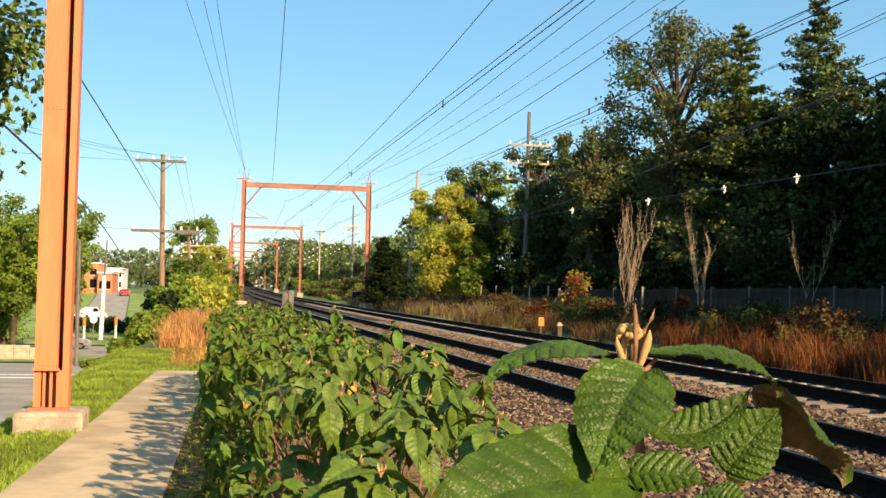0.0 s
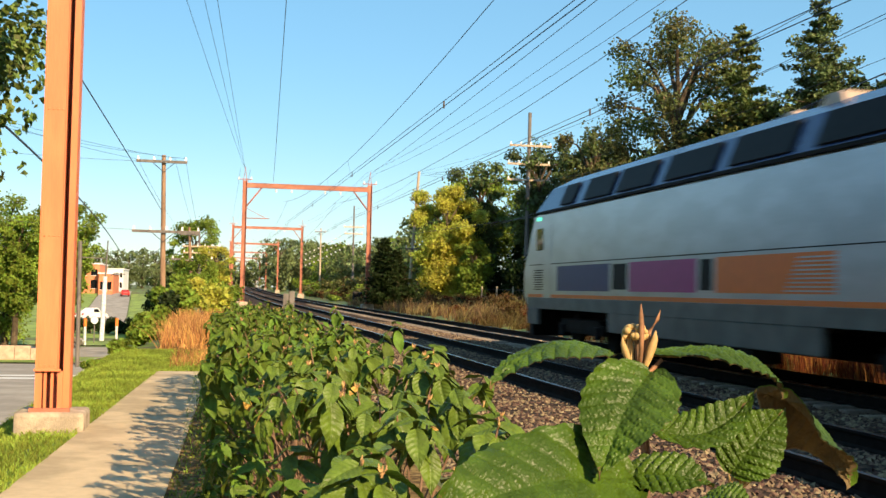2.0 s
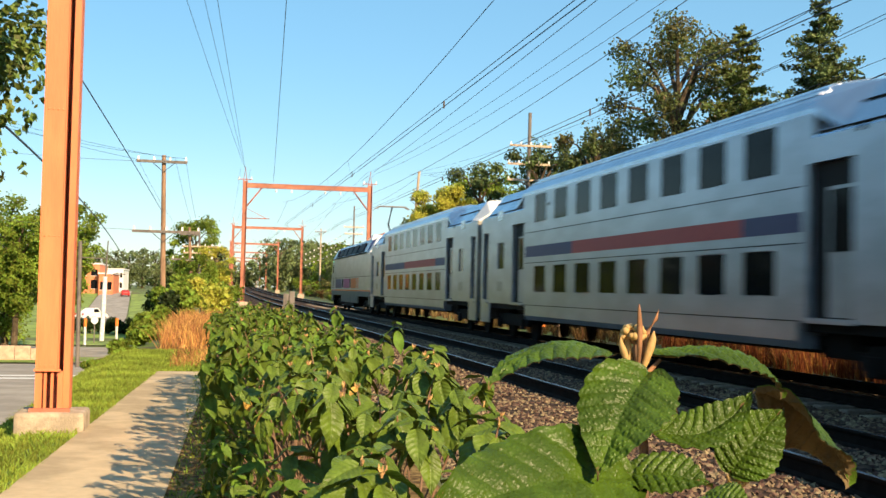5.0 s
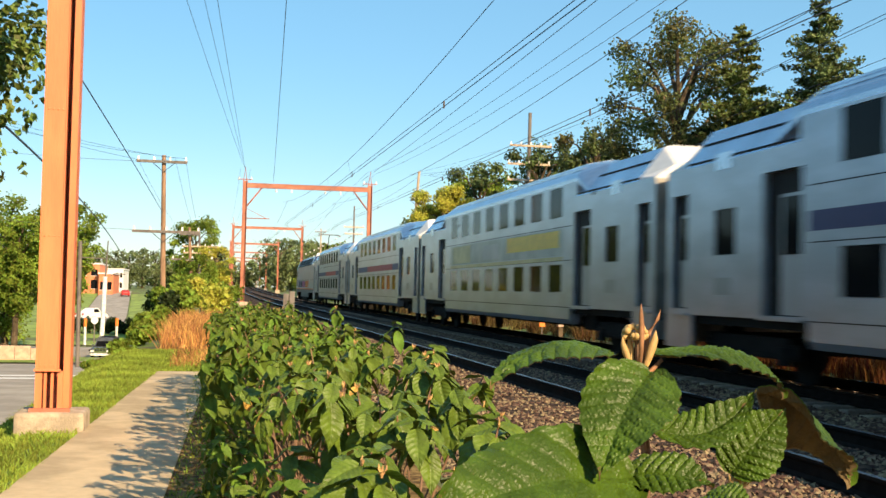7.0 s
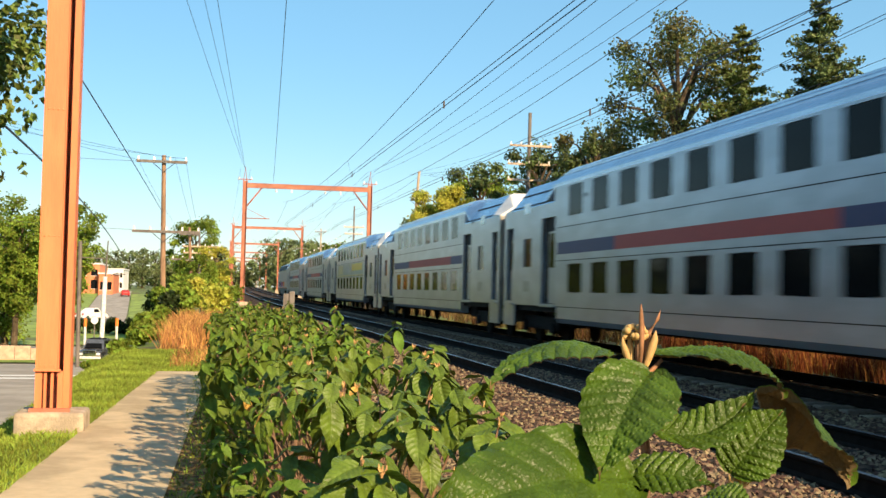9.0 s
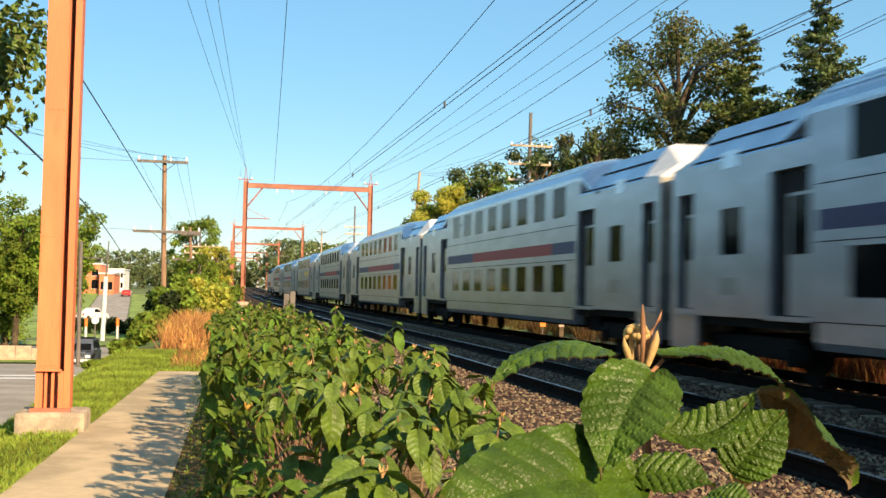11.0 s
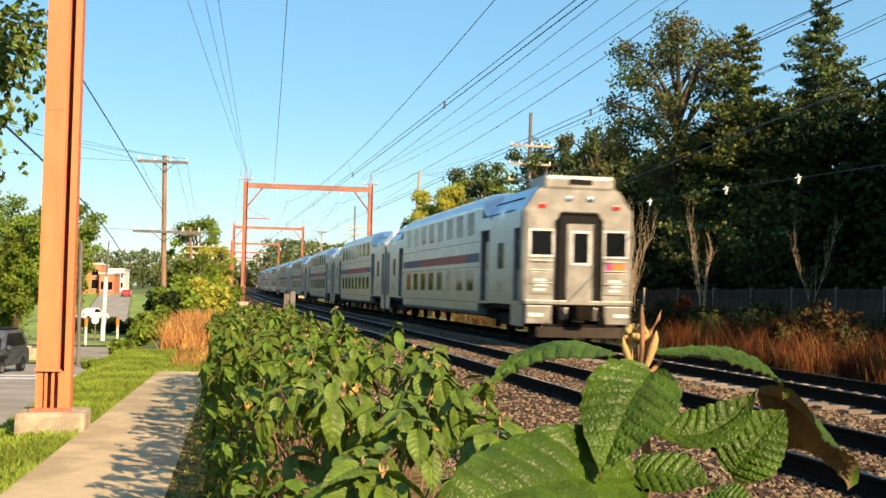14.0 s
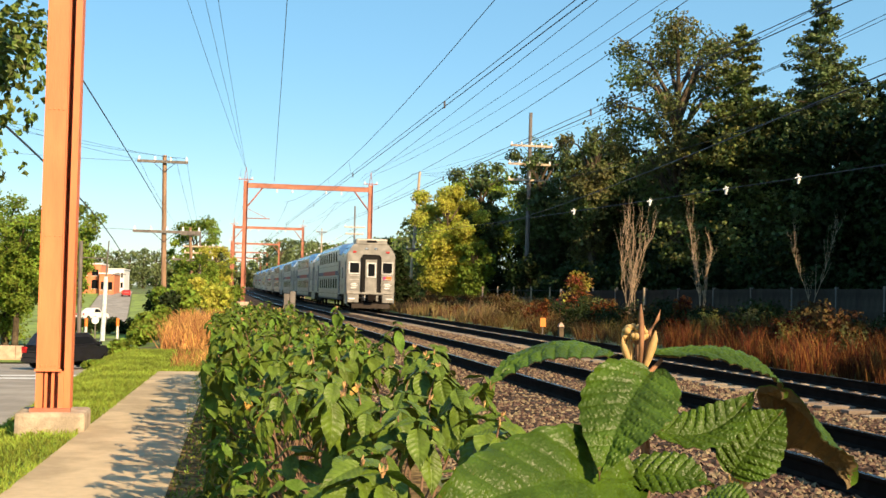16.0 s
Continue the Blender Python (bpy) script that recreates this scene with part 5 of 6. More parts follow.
    for k in range(18):
        y = 99 + 5.5 * k
        shrub(13.9 + bend(y) + rng.uniform(0, 2.0), y, rng.uniform(0.8, 1.7), 1.7, ("weed", "leaf_olive", "leaf_mid")[k % 3], "low bushy growth beside the outer track", 850 + k, 500, 0.2)
    # left side
    for x, y, h, s, m in ((-18.5, 112, 15, 5.2, "leaf_mid"), (-16.4, 104, 12.5, 3.2, "leaf_mid"), (-21, 100, 13, 4.6, "leaf_mid"), (-17.0, 125, 14.5, 4.0, "leaf_mid"), (-25, 115, 15, 5.0, "leaf_mid")):
        broad_tree(x, y, h, s, m, "leafy green street tree", 300 + int(x), 10000, 0.26, 0.34 if x > -18 else 0.12)
    broad_tree(-2.35, 137, 9.8, 3.9, "leaf_mid", "round-topped green tree beside the line", 320, 15000, 0.24, 0.05)
    broad_tree(-4.3, 128, 7.5, 2.6, "leaf_dark_shaded", "green tree behind the pole", 321, 3000, 0.34, 0.05)
    broad_tree(0.2, 108, 5.5, 2.0, "leaf_yellow", "yellow-green bushy tree on the bank", 322, 5000, 0.18, 0.02)
    broad_tree(-1.2, 96, 4.2, 2.0, "leaf_mid", "green bushy tree on the bank", 323, 5000, 0.18, 0.02)
    for k in range(14):
        y = 230 + 9 * k
        broad_tree(-48 + 4.0 * k, y + 130, rng.uniform(11, 15), 6, "leaf_far_haze", "distant green tree behind the shops", 340 + k, 1300, 0.75, 0.05)
    for k in range(6):
        broad_tree(-6.0 + 1.0 * k, 150 + 8 * k, 8, 3.0, "leaf_dark_shaded", "green tree on the far bank", 360 + k, 1600, 0.45, 0.04)
    # overhanging branch of a near tree
    broad_tree(-4.75, 16.5, 9.0, 3.4, "leaf_maple", "green maple leaning over the verge", 380, 18000, 0.15, 0.33)
    broad_tree(-12.6, 108, 14.2, 3.4, "leaf_mid", "leafy green tree beside the street pole", 381, 9000, 0.25, 0.36)
    # unseen trees across the street, away from the line, added to darken the train's reflections
    for k in range(9):
        broad_tree(-13 - 2.5 * (k % 3), 22 - 8 * k, 11, 4.5, "leaf_dark_shaded", "unseen dense dark green tree added for train reflections", 390 + k, 2600, 0.45, 0.1)
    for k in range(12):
        broad_tree(-24 - 3.5 * (k % 2), 26 + 6.5 * k, 12, 4.8, "leaf_dark_shaded", "unseen dense dark green tree added for train reflections", 410 + k, 2200, 0.5, 0.06)
    # distance at the end of the line
    for k in range(10):
        broad_tree(-14 + 5.5 * k, 430 + 10 * (k % 3), 9 + 2 * (k % 4), 6.5, "leaf_far_haze", "distant hazy tree at the end of the line", 700 + k, 900, 1.0, 0.02)
    # bushes on the bank
    for k, (x, y, h, w, m) in enumerate(((-2.2, 30, 0.4, 0.5, "leaf_mid"), (-1.95, 33, 0.75, 0.65, "leaf_mid"), (-1.75, 36, 0.95, 0.7, "leaf_mid"), (-2.5, 26.5, 0.2, 0.35, "leaf_mid"), (-1.75, 39, 1.1, 0.9, "leaf_mid"), (-1.9, 47, 1.5, 0.9, "leaf_dark_shaded"),
                                         (-1.6, 52, 1.9, 1.3, "leaf_mid"), (0.2, 60, 1.7, 1.3, "leaf_yellow"), (-0.6, 70, 2.3, 1.5, "leaf_yellow"), (0.9, 75, 2.4, 1.3, "leaf_mid"), (-1.5, 82, 2.8, 1.8, "leaf_mid"))):
        shrub(x, y, h, w, m, "leafy green bush on the bank", 400 + k, 1300, 0.14 if y < 45 else 0.2)
    blades("tall_grass", (-1.3, 0.55, 30, 46), 3600, 0.72, "dry_grass", "tall tawny dry grass beyond the path's end", 1, 0.010, 0.42)
    blades("tall_grass", (-0.8, 0.5, 23.5, 31), 1300, 0.22, "dry_grass", "thin tawny grass on the bare soil", 7, 0.008, 0.5)
    blades("verge_grass", (-2.7, 0.35, 8.5, 30), 84000, 0.075, "grass", "short green grass on the verge", 2, 0.006, 0.6,
           keep=lambda x, y: x < lerp(y, [(9, -1.56), (22.6, -0.98), (22.7, 0.3)]) and not (-2.1 < x < -1.32 and 13.28 < y < 14))
    blades("hedge_foot_grass", (-0.3, 0.05, 8, 27), 2200, 0.05, "grass", "sparse green grass at the hedge's foot", 3, 0.006, 0.7)
    blades("dry_reeds", (13.3, 21, 20, 64), 24000, 0.62, "weed", "brown dry weeds beyond the outer track", 4, 0.011, 0.5, tuft=26)
    blades("russet_grass", (13.0, 16.6, 17, 34), 11000, 0.9, "russet", "russet dry grass along the ballast edge", 5, 0.008, 0.3, tuft=60)
    blades("dry_reeds", (13.5, 26, 60, 120), 22000, 0.9, "weed_sunlit", "brown dry weeds along the far line", 6, 0.025, 0.4, tuft=12)
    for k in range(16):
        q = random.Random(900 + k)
        shrub(q.uniform(15.4, 18.8), 20 + 1.9 * k, q.uniform(0.9, 1.6), q.uniform(1.0, 1.7), "leaf_dark_shaded", "dark green bush before the board fence", 900 + k, 900, 0.1)
    for k in range(18):
        q = random.Random(960 + k)
        y = 20 + 0.95 * k
        shrub(q.uniform(14.0, 15.6) + 0.03 * (y - 20), y, q.uniform(1.0, 1.5), q.uniform(0.3, 0.55), ("goldenrod", "goldenrod", "leaf_olive")[k % 3], "feathery yellow-green goldenrod among russet grass", 960 + k, 420, 0.07, "weeds")
    for k in range(46):
        q = random.Random(k)
        y = 24 + k * 1.7
        m = ("weed", "weed", "leaf_olive", "russet", "leaf_dark_shaded")[k % 5]
        words = {"weed": "bushy brown dried autumn weeds", "leaf_olive": "olive-green autumn bush in the weeds", "russet": "tall russet seeding autumn weeds", "leaf_dark_shaded": "dark green bush in the weeds"}[m]
        shrub(14.2 + q.uniform(0, 6.5) * min(1, y / 40), y, q.uniform(0.8, 1.7), q.uniform(0.8, 1.6), m, words, 500 + k, 650, 0.11, "weeds")


# ---------------------------------------------------------------- hedge
def leaf_grid(nu, nv, length, width, droop, fold, wave, quilt, veins=9):
    """A pointed leaf from the origin along +x, its upper side to +z; returns points and faces."""
    pts, faces = [], []
    for i in range(nu + 1):
        t = i / nu
        w = width * 0.5 * (0.03 + 0.97 * math.sin(math.pi * min(1.0, t + 0.01) ** 0.74) ** 0.95) * (1 - t ** 9)
        for j in range(-nv, nv + 1):
            s = j / nv
            y = s * w
            z = fold * abs(y) - droop * length * t * t + wave * width * math.sin(t * 9 + (2 if s > 0 else 0.4)) * s * s
            z += quilt * abs(math.sin((t * veins - abs(s) * 1.2) * math.pi)) ** 0.7 * (1 - 0.4 * abs(s)) * min(1, abs(s) * 5)
            pts.append((t * length, y, z))
    m = 2 * nv + 1
    for i in range(nu):
        for j in range(m - 1):
            a = i * m + j
            faces.append((a, a + m, a + m + 1, a + 1))
    return pts, faces


def hedge_top(y):
    return lerp(y, [(1.8, 0.88), (2.5, 0.91), (4.5, 0.98), (8, 1.02), (20, 1.0)])


def hedge():
    rng = random.Random(77)
    kinds = []
    for k in range(4):
        kinds.append(leaf_grid(12, 2, 1.0, 0.42 + 0.04 * k, 0.14 + 0.1 * k, 0.28, 0.10, 0.03, 4))
    big_leaves = []
    for k in range(3):
        p, f = leaf_grid(44, 8, 0.12, 0.056 + 0.005 * k, 0.12 + 0.12 * k, 0.2, 0.06, 0.0038, 8)
        me = bpy.data.meshes.new("leaf")
        me.from_pydata(p, [], f)
        me.polygons.foreach_set("use_smooth", [True] * len(f))
        me.materials.append(M["sprig_far"])
        big_leaves.append(me)
    withered = big_leaves[2].copy()
    withered.materials[0] = M["leaf_tan"]
    bud_bm = bmesh.new()
    tube(bud_bm, [(0, 0, 0), (0.002, 0, 0.02), (0, 0.002, 0.04)], [0.004, 0.006, 0.002], 6)
    tube(bud_bm, [(0, 0, 0.005), (0.012, 0, 0.03), (0.014, 0, 0.045)], [0.003, 0.005, 0.001], 5)
    tube(bud_bm, [(0, 0, 0.005), (-0.012, 0.003, 0.03), (-0.013, 0, 0.042)], [0.003, 0.005, 0.001], 5)
    bud_me = bpy.data.meshes.new("bud")
    bud_bm.to_mesh(bud_me)
    bud_bm.free()
    bud_me.materials.append(M["bud"])
    y = 2.2
    while y < 19.5:
        step = 0.8 if y < 7 else 1.4
        xl, xr = lerp(y, [(2.0, 0.31), (3.2, 0.25), (8, 0.05), (20, 0.14)]), lerp(y, [(2.0, 0.5), (3, 0.82), (4.5, 1.12), (8, 1.12), (20, 1.0)])
        zt = hedge_top(y)
        h = thing("hedge_shrub", "leathery green viburnum hedge shrub with tan buds", "hedge shrub", pose(0, 0, -0.32), "hedge along the path")
        stems, verts, faces, buds = bmesh.new(), [], [], []
        near = y < 5.6
        per = int((48 if y < 4 else 50 if y < 6 else 68 if y < 10 else 66) * step)
        for k in range(per):
            yy = y + rng.uniform(-0.5, 0.5) * step * 1.1
            u = rng.random()
            if y < 3.3 and k % 2:   # the sunny end of the hedge
                u = 0.1
                x, z = rng.uniform(xl - 0.02, xr + 0.08), rng.uniform(0.55, zt + 0.3)
                yy = y - 0.25 * step + rng.uniform(-0.2, 0.1)
                axis = Vector((rng.uniform(-0.35, 0.35), rng.uniform(-0.9, -0.3), 1))
            elif u < 0.5:        # top
                x = rng.uniform(xl + 0.05, xr)
                z = zt + 0.32 - rng.random() ** 2 * 0.3 + 0.12 * noise.noise((x * 3.5, yy * 2.5, 5)) + (0.08 if rng.random() < 0.12 else 0)
                axis = Vector((rng.uniform(-0.3, 0.3), rng.uniform(-0.5, 0.1), 1))
            elif u < 0.85:       # path side
                z = rng.uniform(0.12, zt + 0.25)
                x = xl + rng.uniform(-0.1, 0.14) + 0.10 * noise.noise((z * 3, yy * 2, 1))
                axis = Vector((-0.35, rng.uniform(-0.7, 0.0), rng.uniform(0.5, 1.0)))
            else:                # track side and inside
                z = rng.uniform(0.2, zt + 0.2)
                x = rng.uniform(xl, xr + 0.05)
                axis = Vector((rng.uniform(-0.2, 0.6), rng.uniform(-0.8, 0.2), rng.uniform(0.3, 0.9)))
            axis.normalize()
            tip = Vector((x, yy, z))
            if k % 3 == 0:
                root = Vector((xl + (xr - xl) * rng.uniform(0.3, 0.7), y + rng.uniform(-0.2, 0.2) * step, 0))
                tube(stems, [root, root.lerp(tip, 0.6) + Vector((0, 0, 0.1)), tip], [0.011, 0.006, 0.003], 4)
            q = axis.to_track_quat("Z", "Y").to_matrix()
            spin = rng.uniform(0, 6.28)
            pairs = 3 if u < 0.85 else 2
            for p in range(pairs):
                for side in (0, math.pi):
                    size = (rng.uniform(0.16, 0.22) if yy < 3.1 else rng.uniform(0.13, 0.18) if yy < 5 else rng.uniform(0.10, 0.16)) * (0.55 + 0.24 * p)
                    open_ = radians(rng.uniform(-26, 4) - 17 * p)
                    m = Matrix.Translation(tip - axis * (0.028 * p)) @ (q.to_4x4()) @ Matrix.Rotation(spin + side + p * math.pi / 2 + rng.uniform(-0.3, 0.3), 4, "Z") @ Matrix.Rotation(-open_, 4, "Y") @ Matrix.Rotation(rng.uniform(-0.3, 0.3), 4, "X")
                    if near and (u < 0.7 or y < 3.5):
                        ob = new("leaf", withered if rng.random() < 0.03 else big_leaves[rng.randrange(3)])
                        size *= 0.6 if ob.data == withered else 1.0
                        ob.parent = h
                        ob.matrix_basis = m @ Matrix.Diagonal((size / 0.12, size / 0.12, size / 0.12, 1))
                        continue
                    P, F = kinds[rng.randrange(4)]
                    o = len(verts)
                    mm = m @ Matrix.Diagonal((size, size, size, 1))
                    verts.extend([tuple(mm @ Vector(v)) for v in P])
                    faces.extend([tuple(o + i for i in f) for f in F])
            if u < 0.6 and k % 4 == 0:
                buds.append((tip, q))
        part("woody_base", stems, "hedge_stem", h)
        raw("foliage", verts, faces, "hedge", h, "dense pointed green leaves", "stuff", smooth=True)
        for tip, q in buds[:26]:
            ob = new("bud", bud_me)
            ob.parent = h
            ob.matrix_basis = Matrix.Translation(tip - (q @ Vector((0, 0, 0.01)))) @ q.to_4x4() @ Matrix.Rotation(rng.uniform(0, 6), 4, "Z") @ Matrix.Diagonal((0.7, 0.7, 0.7, 1))
        y += step


def sprig_leaf(parent, root, bow, tip, width, up, fold=0.15, wave=0.08, veins=9):
    """One large quilted leaf whose midrib bends from root past bow to tip, its upper side towards up."""
    a, b, c, up = Vector(root), Vector(bow), Vector(tip), Vector(up)
    n = (b - a).length * 0.5 + (c - b).length * 0.5 + (c - a).length * 0.5
    nu, nv = 170, 36
    upper, lower, faces = [], [], []
    for i in range(nu + 1):
        t = i / nu
        p = a * (1 - t) ** 2 + b * 2 * t * (1 - t) + c * t * t
        d = ((b - a) * (1 - t) + (c - b) * t).normalized()
        side = up.cross(d).normalized()
        nor = d.cross(side)
        w = width * 0.5 * (0.03 + 0.97 * math.sin(math.pi * min(1.0, t + 0.008) ** 0.78) ** 0.72) * (1 - t ** 10)
        for j in range(-nv, nv + 1):
            k = j / nv
            y = k * w
            ripple = 1 + 0.03 * math.sin(t * 60 + 2 * k) * abs(k)
            z = fold * abs(y) * (1.2 - 0.4 * abs(k)) + wave * width * math.sin(t * 8 + (2 if k > 0 else 0.4)) * k * k
            groove = abs(math.sin(math.pi * (t * veins - abs(k) * 1.5 * w / width * 2)))
            z += 0.0032 * groove ** 0.55 * min(1, abs(k) * 5)
            cells = noise.voronoi(Vector((t * n * 200, y * 260, root[0] * 37 + root[2] * 11)))[0]
            z += 0.0021 * min(1.0, (cells[1] - cells[0]) * 1.6) * min(1.0, width / 0.09) * (1 - 0.5 * abs(k) ** 6)
            q = p + side * y * ripple + nor * z
            upper.append(q)
            lower.append(q - nor * 0.0012 + side * (-0.0006 if k > 0 else 0.0006))
    m = 2 * nv + 1
    for i in range(nu):
        for j in range(m - 1):
            o = i * m + j
            faces.append((o, o + m, o + m + 1, o + 1))
    ob = raw("leaf", upper, faces, "sprig", parent, smooth=True)
    raw("underside", lower, [g[::-1] for g in faces], "leaf_back", ob, "tan downy underside, darkened as if shaded", smooth=True)
    return ob


def sprig():
    s = thing("viburnum_sprig", "upright viburnum shoot with large wrinkled green leaves and tan buds", "plant sprig", pose(0, 0, 0))
    part("stem", tubem([(0.47, 1.2, -0.34), (0.44, 1.13, 0.35), (0.425, 1.1, 0.9), (0.422, 1.1, 1.15), (0.412, 1.1, 1.262)], [0.011, 0.008, 0.006, 0.005, 0.004], 8), "hedge_stem", s, "reddish-brown stem")
    for dx, dy, h, r, lean, m in ((0.0, -0.012, 0.066, 0.0030, -0.001, "bud_brown"), (0.013, 0.003, 0.061, 0.0026, 0.012, "bud_brown"), (-0.012, -0.002, 0.033, 0.0036, -0.004, "bud"), (0.013, -0.006, 0.040, 0.0044, 0.004, "bud"), (-0.004, 0.006, 0.036, 0.0032, -0.002, "bud")):
        z = 1.228
        bm = tubem([(0.411 + dx * 0.3, 1.1 + dy * 0.3, z), (0.411 + dx * 0.7, 1.1 + dy, z + h * 0.35), (0.411 + dx * 1.05, 1.1 + dy, z + h * 0.7), (0.411 + dx + lean * 0.8, 1.1 + dy, z + h * 0.9), (0.411 + dx + lean, 1.1 + dy, z + 0.004 + h)], [r * 0.55, r * 0.75, r, r * 0.75, 0.0005], 10)
        part("bud", bm, m, s, "fuzzy tan bud" if m == "bud" else "slim brown bud", smooth=True)
    rng = random.Random(41)
    for k in range(26):
        a, e = k * 2.4, rng.uniform(-0.3, 1.4)
        q = Vector((0.409 + 0.011 * math.cos(a) * math.cos(e), 1.1 + 0.009 * math.sin(a) * math.cos(e), 1.267 + 0.009 * math.sin(e)))
        bm = bmesh.new()
        bmesh.ops.create_icosphere(bm, subdivisions=2, radius=0.0034 * rng.uniform(0.8, 1.25), matrix=Matrix.Translation(q))
        part("floret", bm, "bud", s, smooth=True)
    for tx, tz in ((0.385, 1.241), (0.437, 1.243)):
        part("leaf_stalk", tubem([(0.412, 1.1, 1.226), ((0.412 + tx) / 2, 1.098, 1.231), (tx, 1.1, tz)], [0.0028, 0.0024, 0.0022], 8), "bud_brown", s)
    sprig_leaf(s, (0.388, 1.1, 1.246), (0.309, 1.08, 1.279), (0.253, 1.06, 1.216), 0.06, (0, -0.16, 1), -0.25, 0.05)
    sprig_leaf(s, (0.426, 1.1, 1.247), (0.533, 1.08, 1.277), (0.558, 1.08, 1.207), 0.066, (0.1, -0.18, 1), -0.3, 0.05)
    sprig_leaf(s, (0.42, 1.085, 1.231), (0.374, 1.03, 1.212), (0.34, 1.0, 1.141), 0.09, (-0.42, -0.86, 0.48), 0.16, 0.06)
    sprig_leaf(s, (0.391, 1.05, 1.133), (0.288, 0.98, 1.155), (0.164, 0.93, 1.118), 0.112, (-0.22, -0.8, 0.62), 0.12, 0.09)
    sprig_leaf(s, (0.419, 1.085, 1.178), (0.476, 1.06, 1.154), (0.529, 1.08, 1.216), 0.052, (-0.1, -0.62, 0.75), 0.32, 0.05)
    sprig_leaf(s, (0.512, 1.1, 1.13), (0.527, 1.09, 1.158), (0.575, 1.11, 1.194), 0.066, (-0.5, -0.9, 0.1), 0.15, 0.05)
    sprig_leaf(s, (0.559, 1.14, 1.208), (0.627, 1.12, 1.205), (0.655, 1.12, 1.112), 0.088, (0.55, 0.35, 0.6), -1.0, 0.16)
    sprig_leaf(s, (0.385, 1.06, 1.133), (0.417, 1.03, 1.148), (0.458, 1.02, 1.13), 0.056, (-0.05, -0.6, 0.8), 0.14, 0.05)
    sprig_leaf(s, (0.465, 1.05, 1.114), (0.473, 1.03, 1.124), (0.497, 1.02, 1.114), 0.045, (0, -0.5, 0.9), 0.1, 0.05)
    sprig_leaf(s, (0.44, 1.12, 1.177), (0.452, 1.12, 1.198), (0.467, 1.12, 1.205), 0.034, (0.4, 0.5, 0.5), -0.3, 0.05)
    part("side_stem", tubem([(0.43, 1.1, 1.0), (0.5, 1.11, 1.06), (0.524, 1.12, 1.125)], [0.005, 0.004, 0.003], 7), "hedge_stem", s)
    for dx, dz in ((0, 0.03), (0.012, 0.018), (-0.014, 0.014), (0.004, 0.012)):
        part("bud", tubem([(0.524, 1.105, 1.115), (0.524 + dx * 0.7, 1.1, 1.115 + dz * 0.6), (0.524 + dx, 1.1, 1.115 + dz)], [0.003, 0.0045, 0.001], 10), "bud", s, smooth=True)
    return s


woods()
hedge()
SPRIG = sprig()


# ---------------------------------------------------------------- buildings, walls, street furniture
def post_and_fence():
    p = thing("timber_post", "weathered grey timber posts beside the hedge", "post")
    for dx in (-0.06, 0.06):
        part("post", boxm(1.52 + dx - 0.055, 1.52 + dx + 0.055, 24.0, 24.12, -0.4, 1.24 - 0.05 * (dx < 0), 0.012), "grey_wood", p)
    part("bolt", tubem([(1.52, 23.96, 0.95), (1.52, 24.15, 0.95)], 0.012, 6), "rail", p)
    # board fence before the wood
    f = thing("board_fence", "grey-brown timber board fence in the shade of the wood", "fence")
    a, b = Vector((20.0, 66)), Vector((30.5, 36))
    n = 100
    me = None
    ang = math.degrees(math.atan2((b - a).y, (b - a).x))
    rnd = random.Random(3)
    for k in range(n):
        q = a.lerp(b, k / n)
        z = lerp(k / n, [(0, 0.2), (0.5, 0.45), (1, 0.6)])
        m = pose(q.x, q.y, z + rnd.uniform(-0.02, 0.02), 0, 0, ang)
        if me is None:
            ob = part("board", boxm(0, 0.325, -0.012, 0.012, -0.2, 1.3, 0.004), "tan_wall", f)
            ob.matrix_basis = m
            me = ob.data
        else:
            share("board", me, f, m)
    for k in range(0, n, 8):
        q = a.lerp(b, k / n)
        part("fence_post", boxm(q.x - 0.06, q.x + 0.06, q.y + 0.05, q.y + 0.17, -0.2, lerp(k / n, [(0, 1.6), (1, 2.05)])), "grey_wood", f)
    wf = thing("wire_fence", "pale weathered posts of a wire fence in the weeds", "fence")
    for k in range(9):
        x, y = 19.4 + 0.35 * k, 84 - 3.2 * k
        part("post", tubem([(x, y, 0), (x + 0.02, y, 1.75)], 0.05, 7), "pale_wood", wf)
    part("wire", tubem([(19.4, 84, 1.5), (22.2, 58.4, 1.5)], 0.01, 4), "wire", wf)
    part("wire", tubem([(19.4, 84, 1.0), (22.2, 58.4, 1.0)], 0.01, 4), "wire", wf)
    m = thing("marker_sign", "small orange track marker board on a stake", "sign")
    part("board", boxm(12.5, 12.72, 44.0, 44.03, 0.02, 0.36, 0.005), "sign_orange", m)
    part("stake", boxm(12.59, 12.63, 44.03, 44.06, -0.6, 0.2), "grey_wood", m)
    m = thing("marker_stone", "low dark marker post with a pale pointed cap", "marker")
    part("stone", boxm(12.97, 13.15, 43.0, 43.18, -0.55, 0.06, 0.02), "bark", m)
    part("cap", tubem([(13.06, 43.09, 0.06), (13.06, 43.09, 0.11), (13.06, 43.09, 0.22)], [0.15, 0.14, 0.03], 4), "beige_stone", m)
    cb = thing("signal_cabinet", "dark metal equipment box beside the outer track", "cabinet")
    part("box", boxm(14.0, 16.0, 118, 119.2, 0.0, 1.0, 0.03), "under", cb)
    part("lid", boxm(13.95, 16.05, 117.95, 119.25, 1.0, 1.06), "grey_wood", cb)


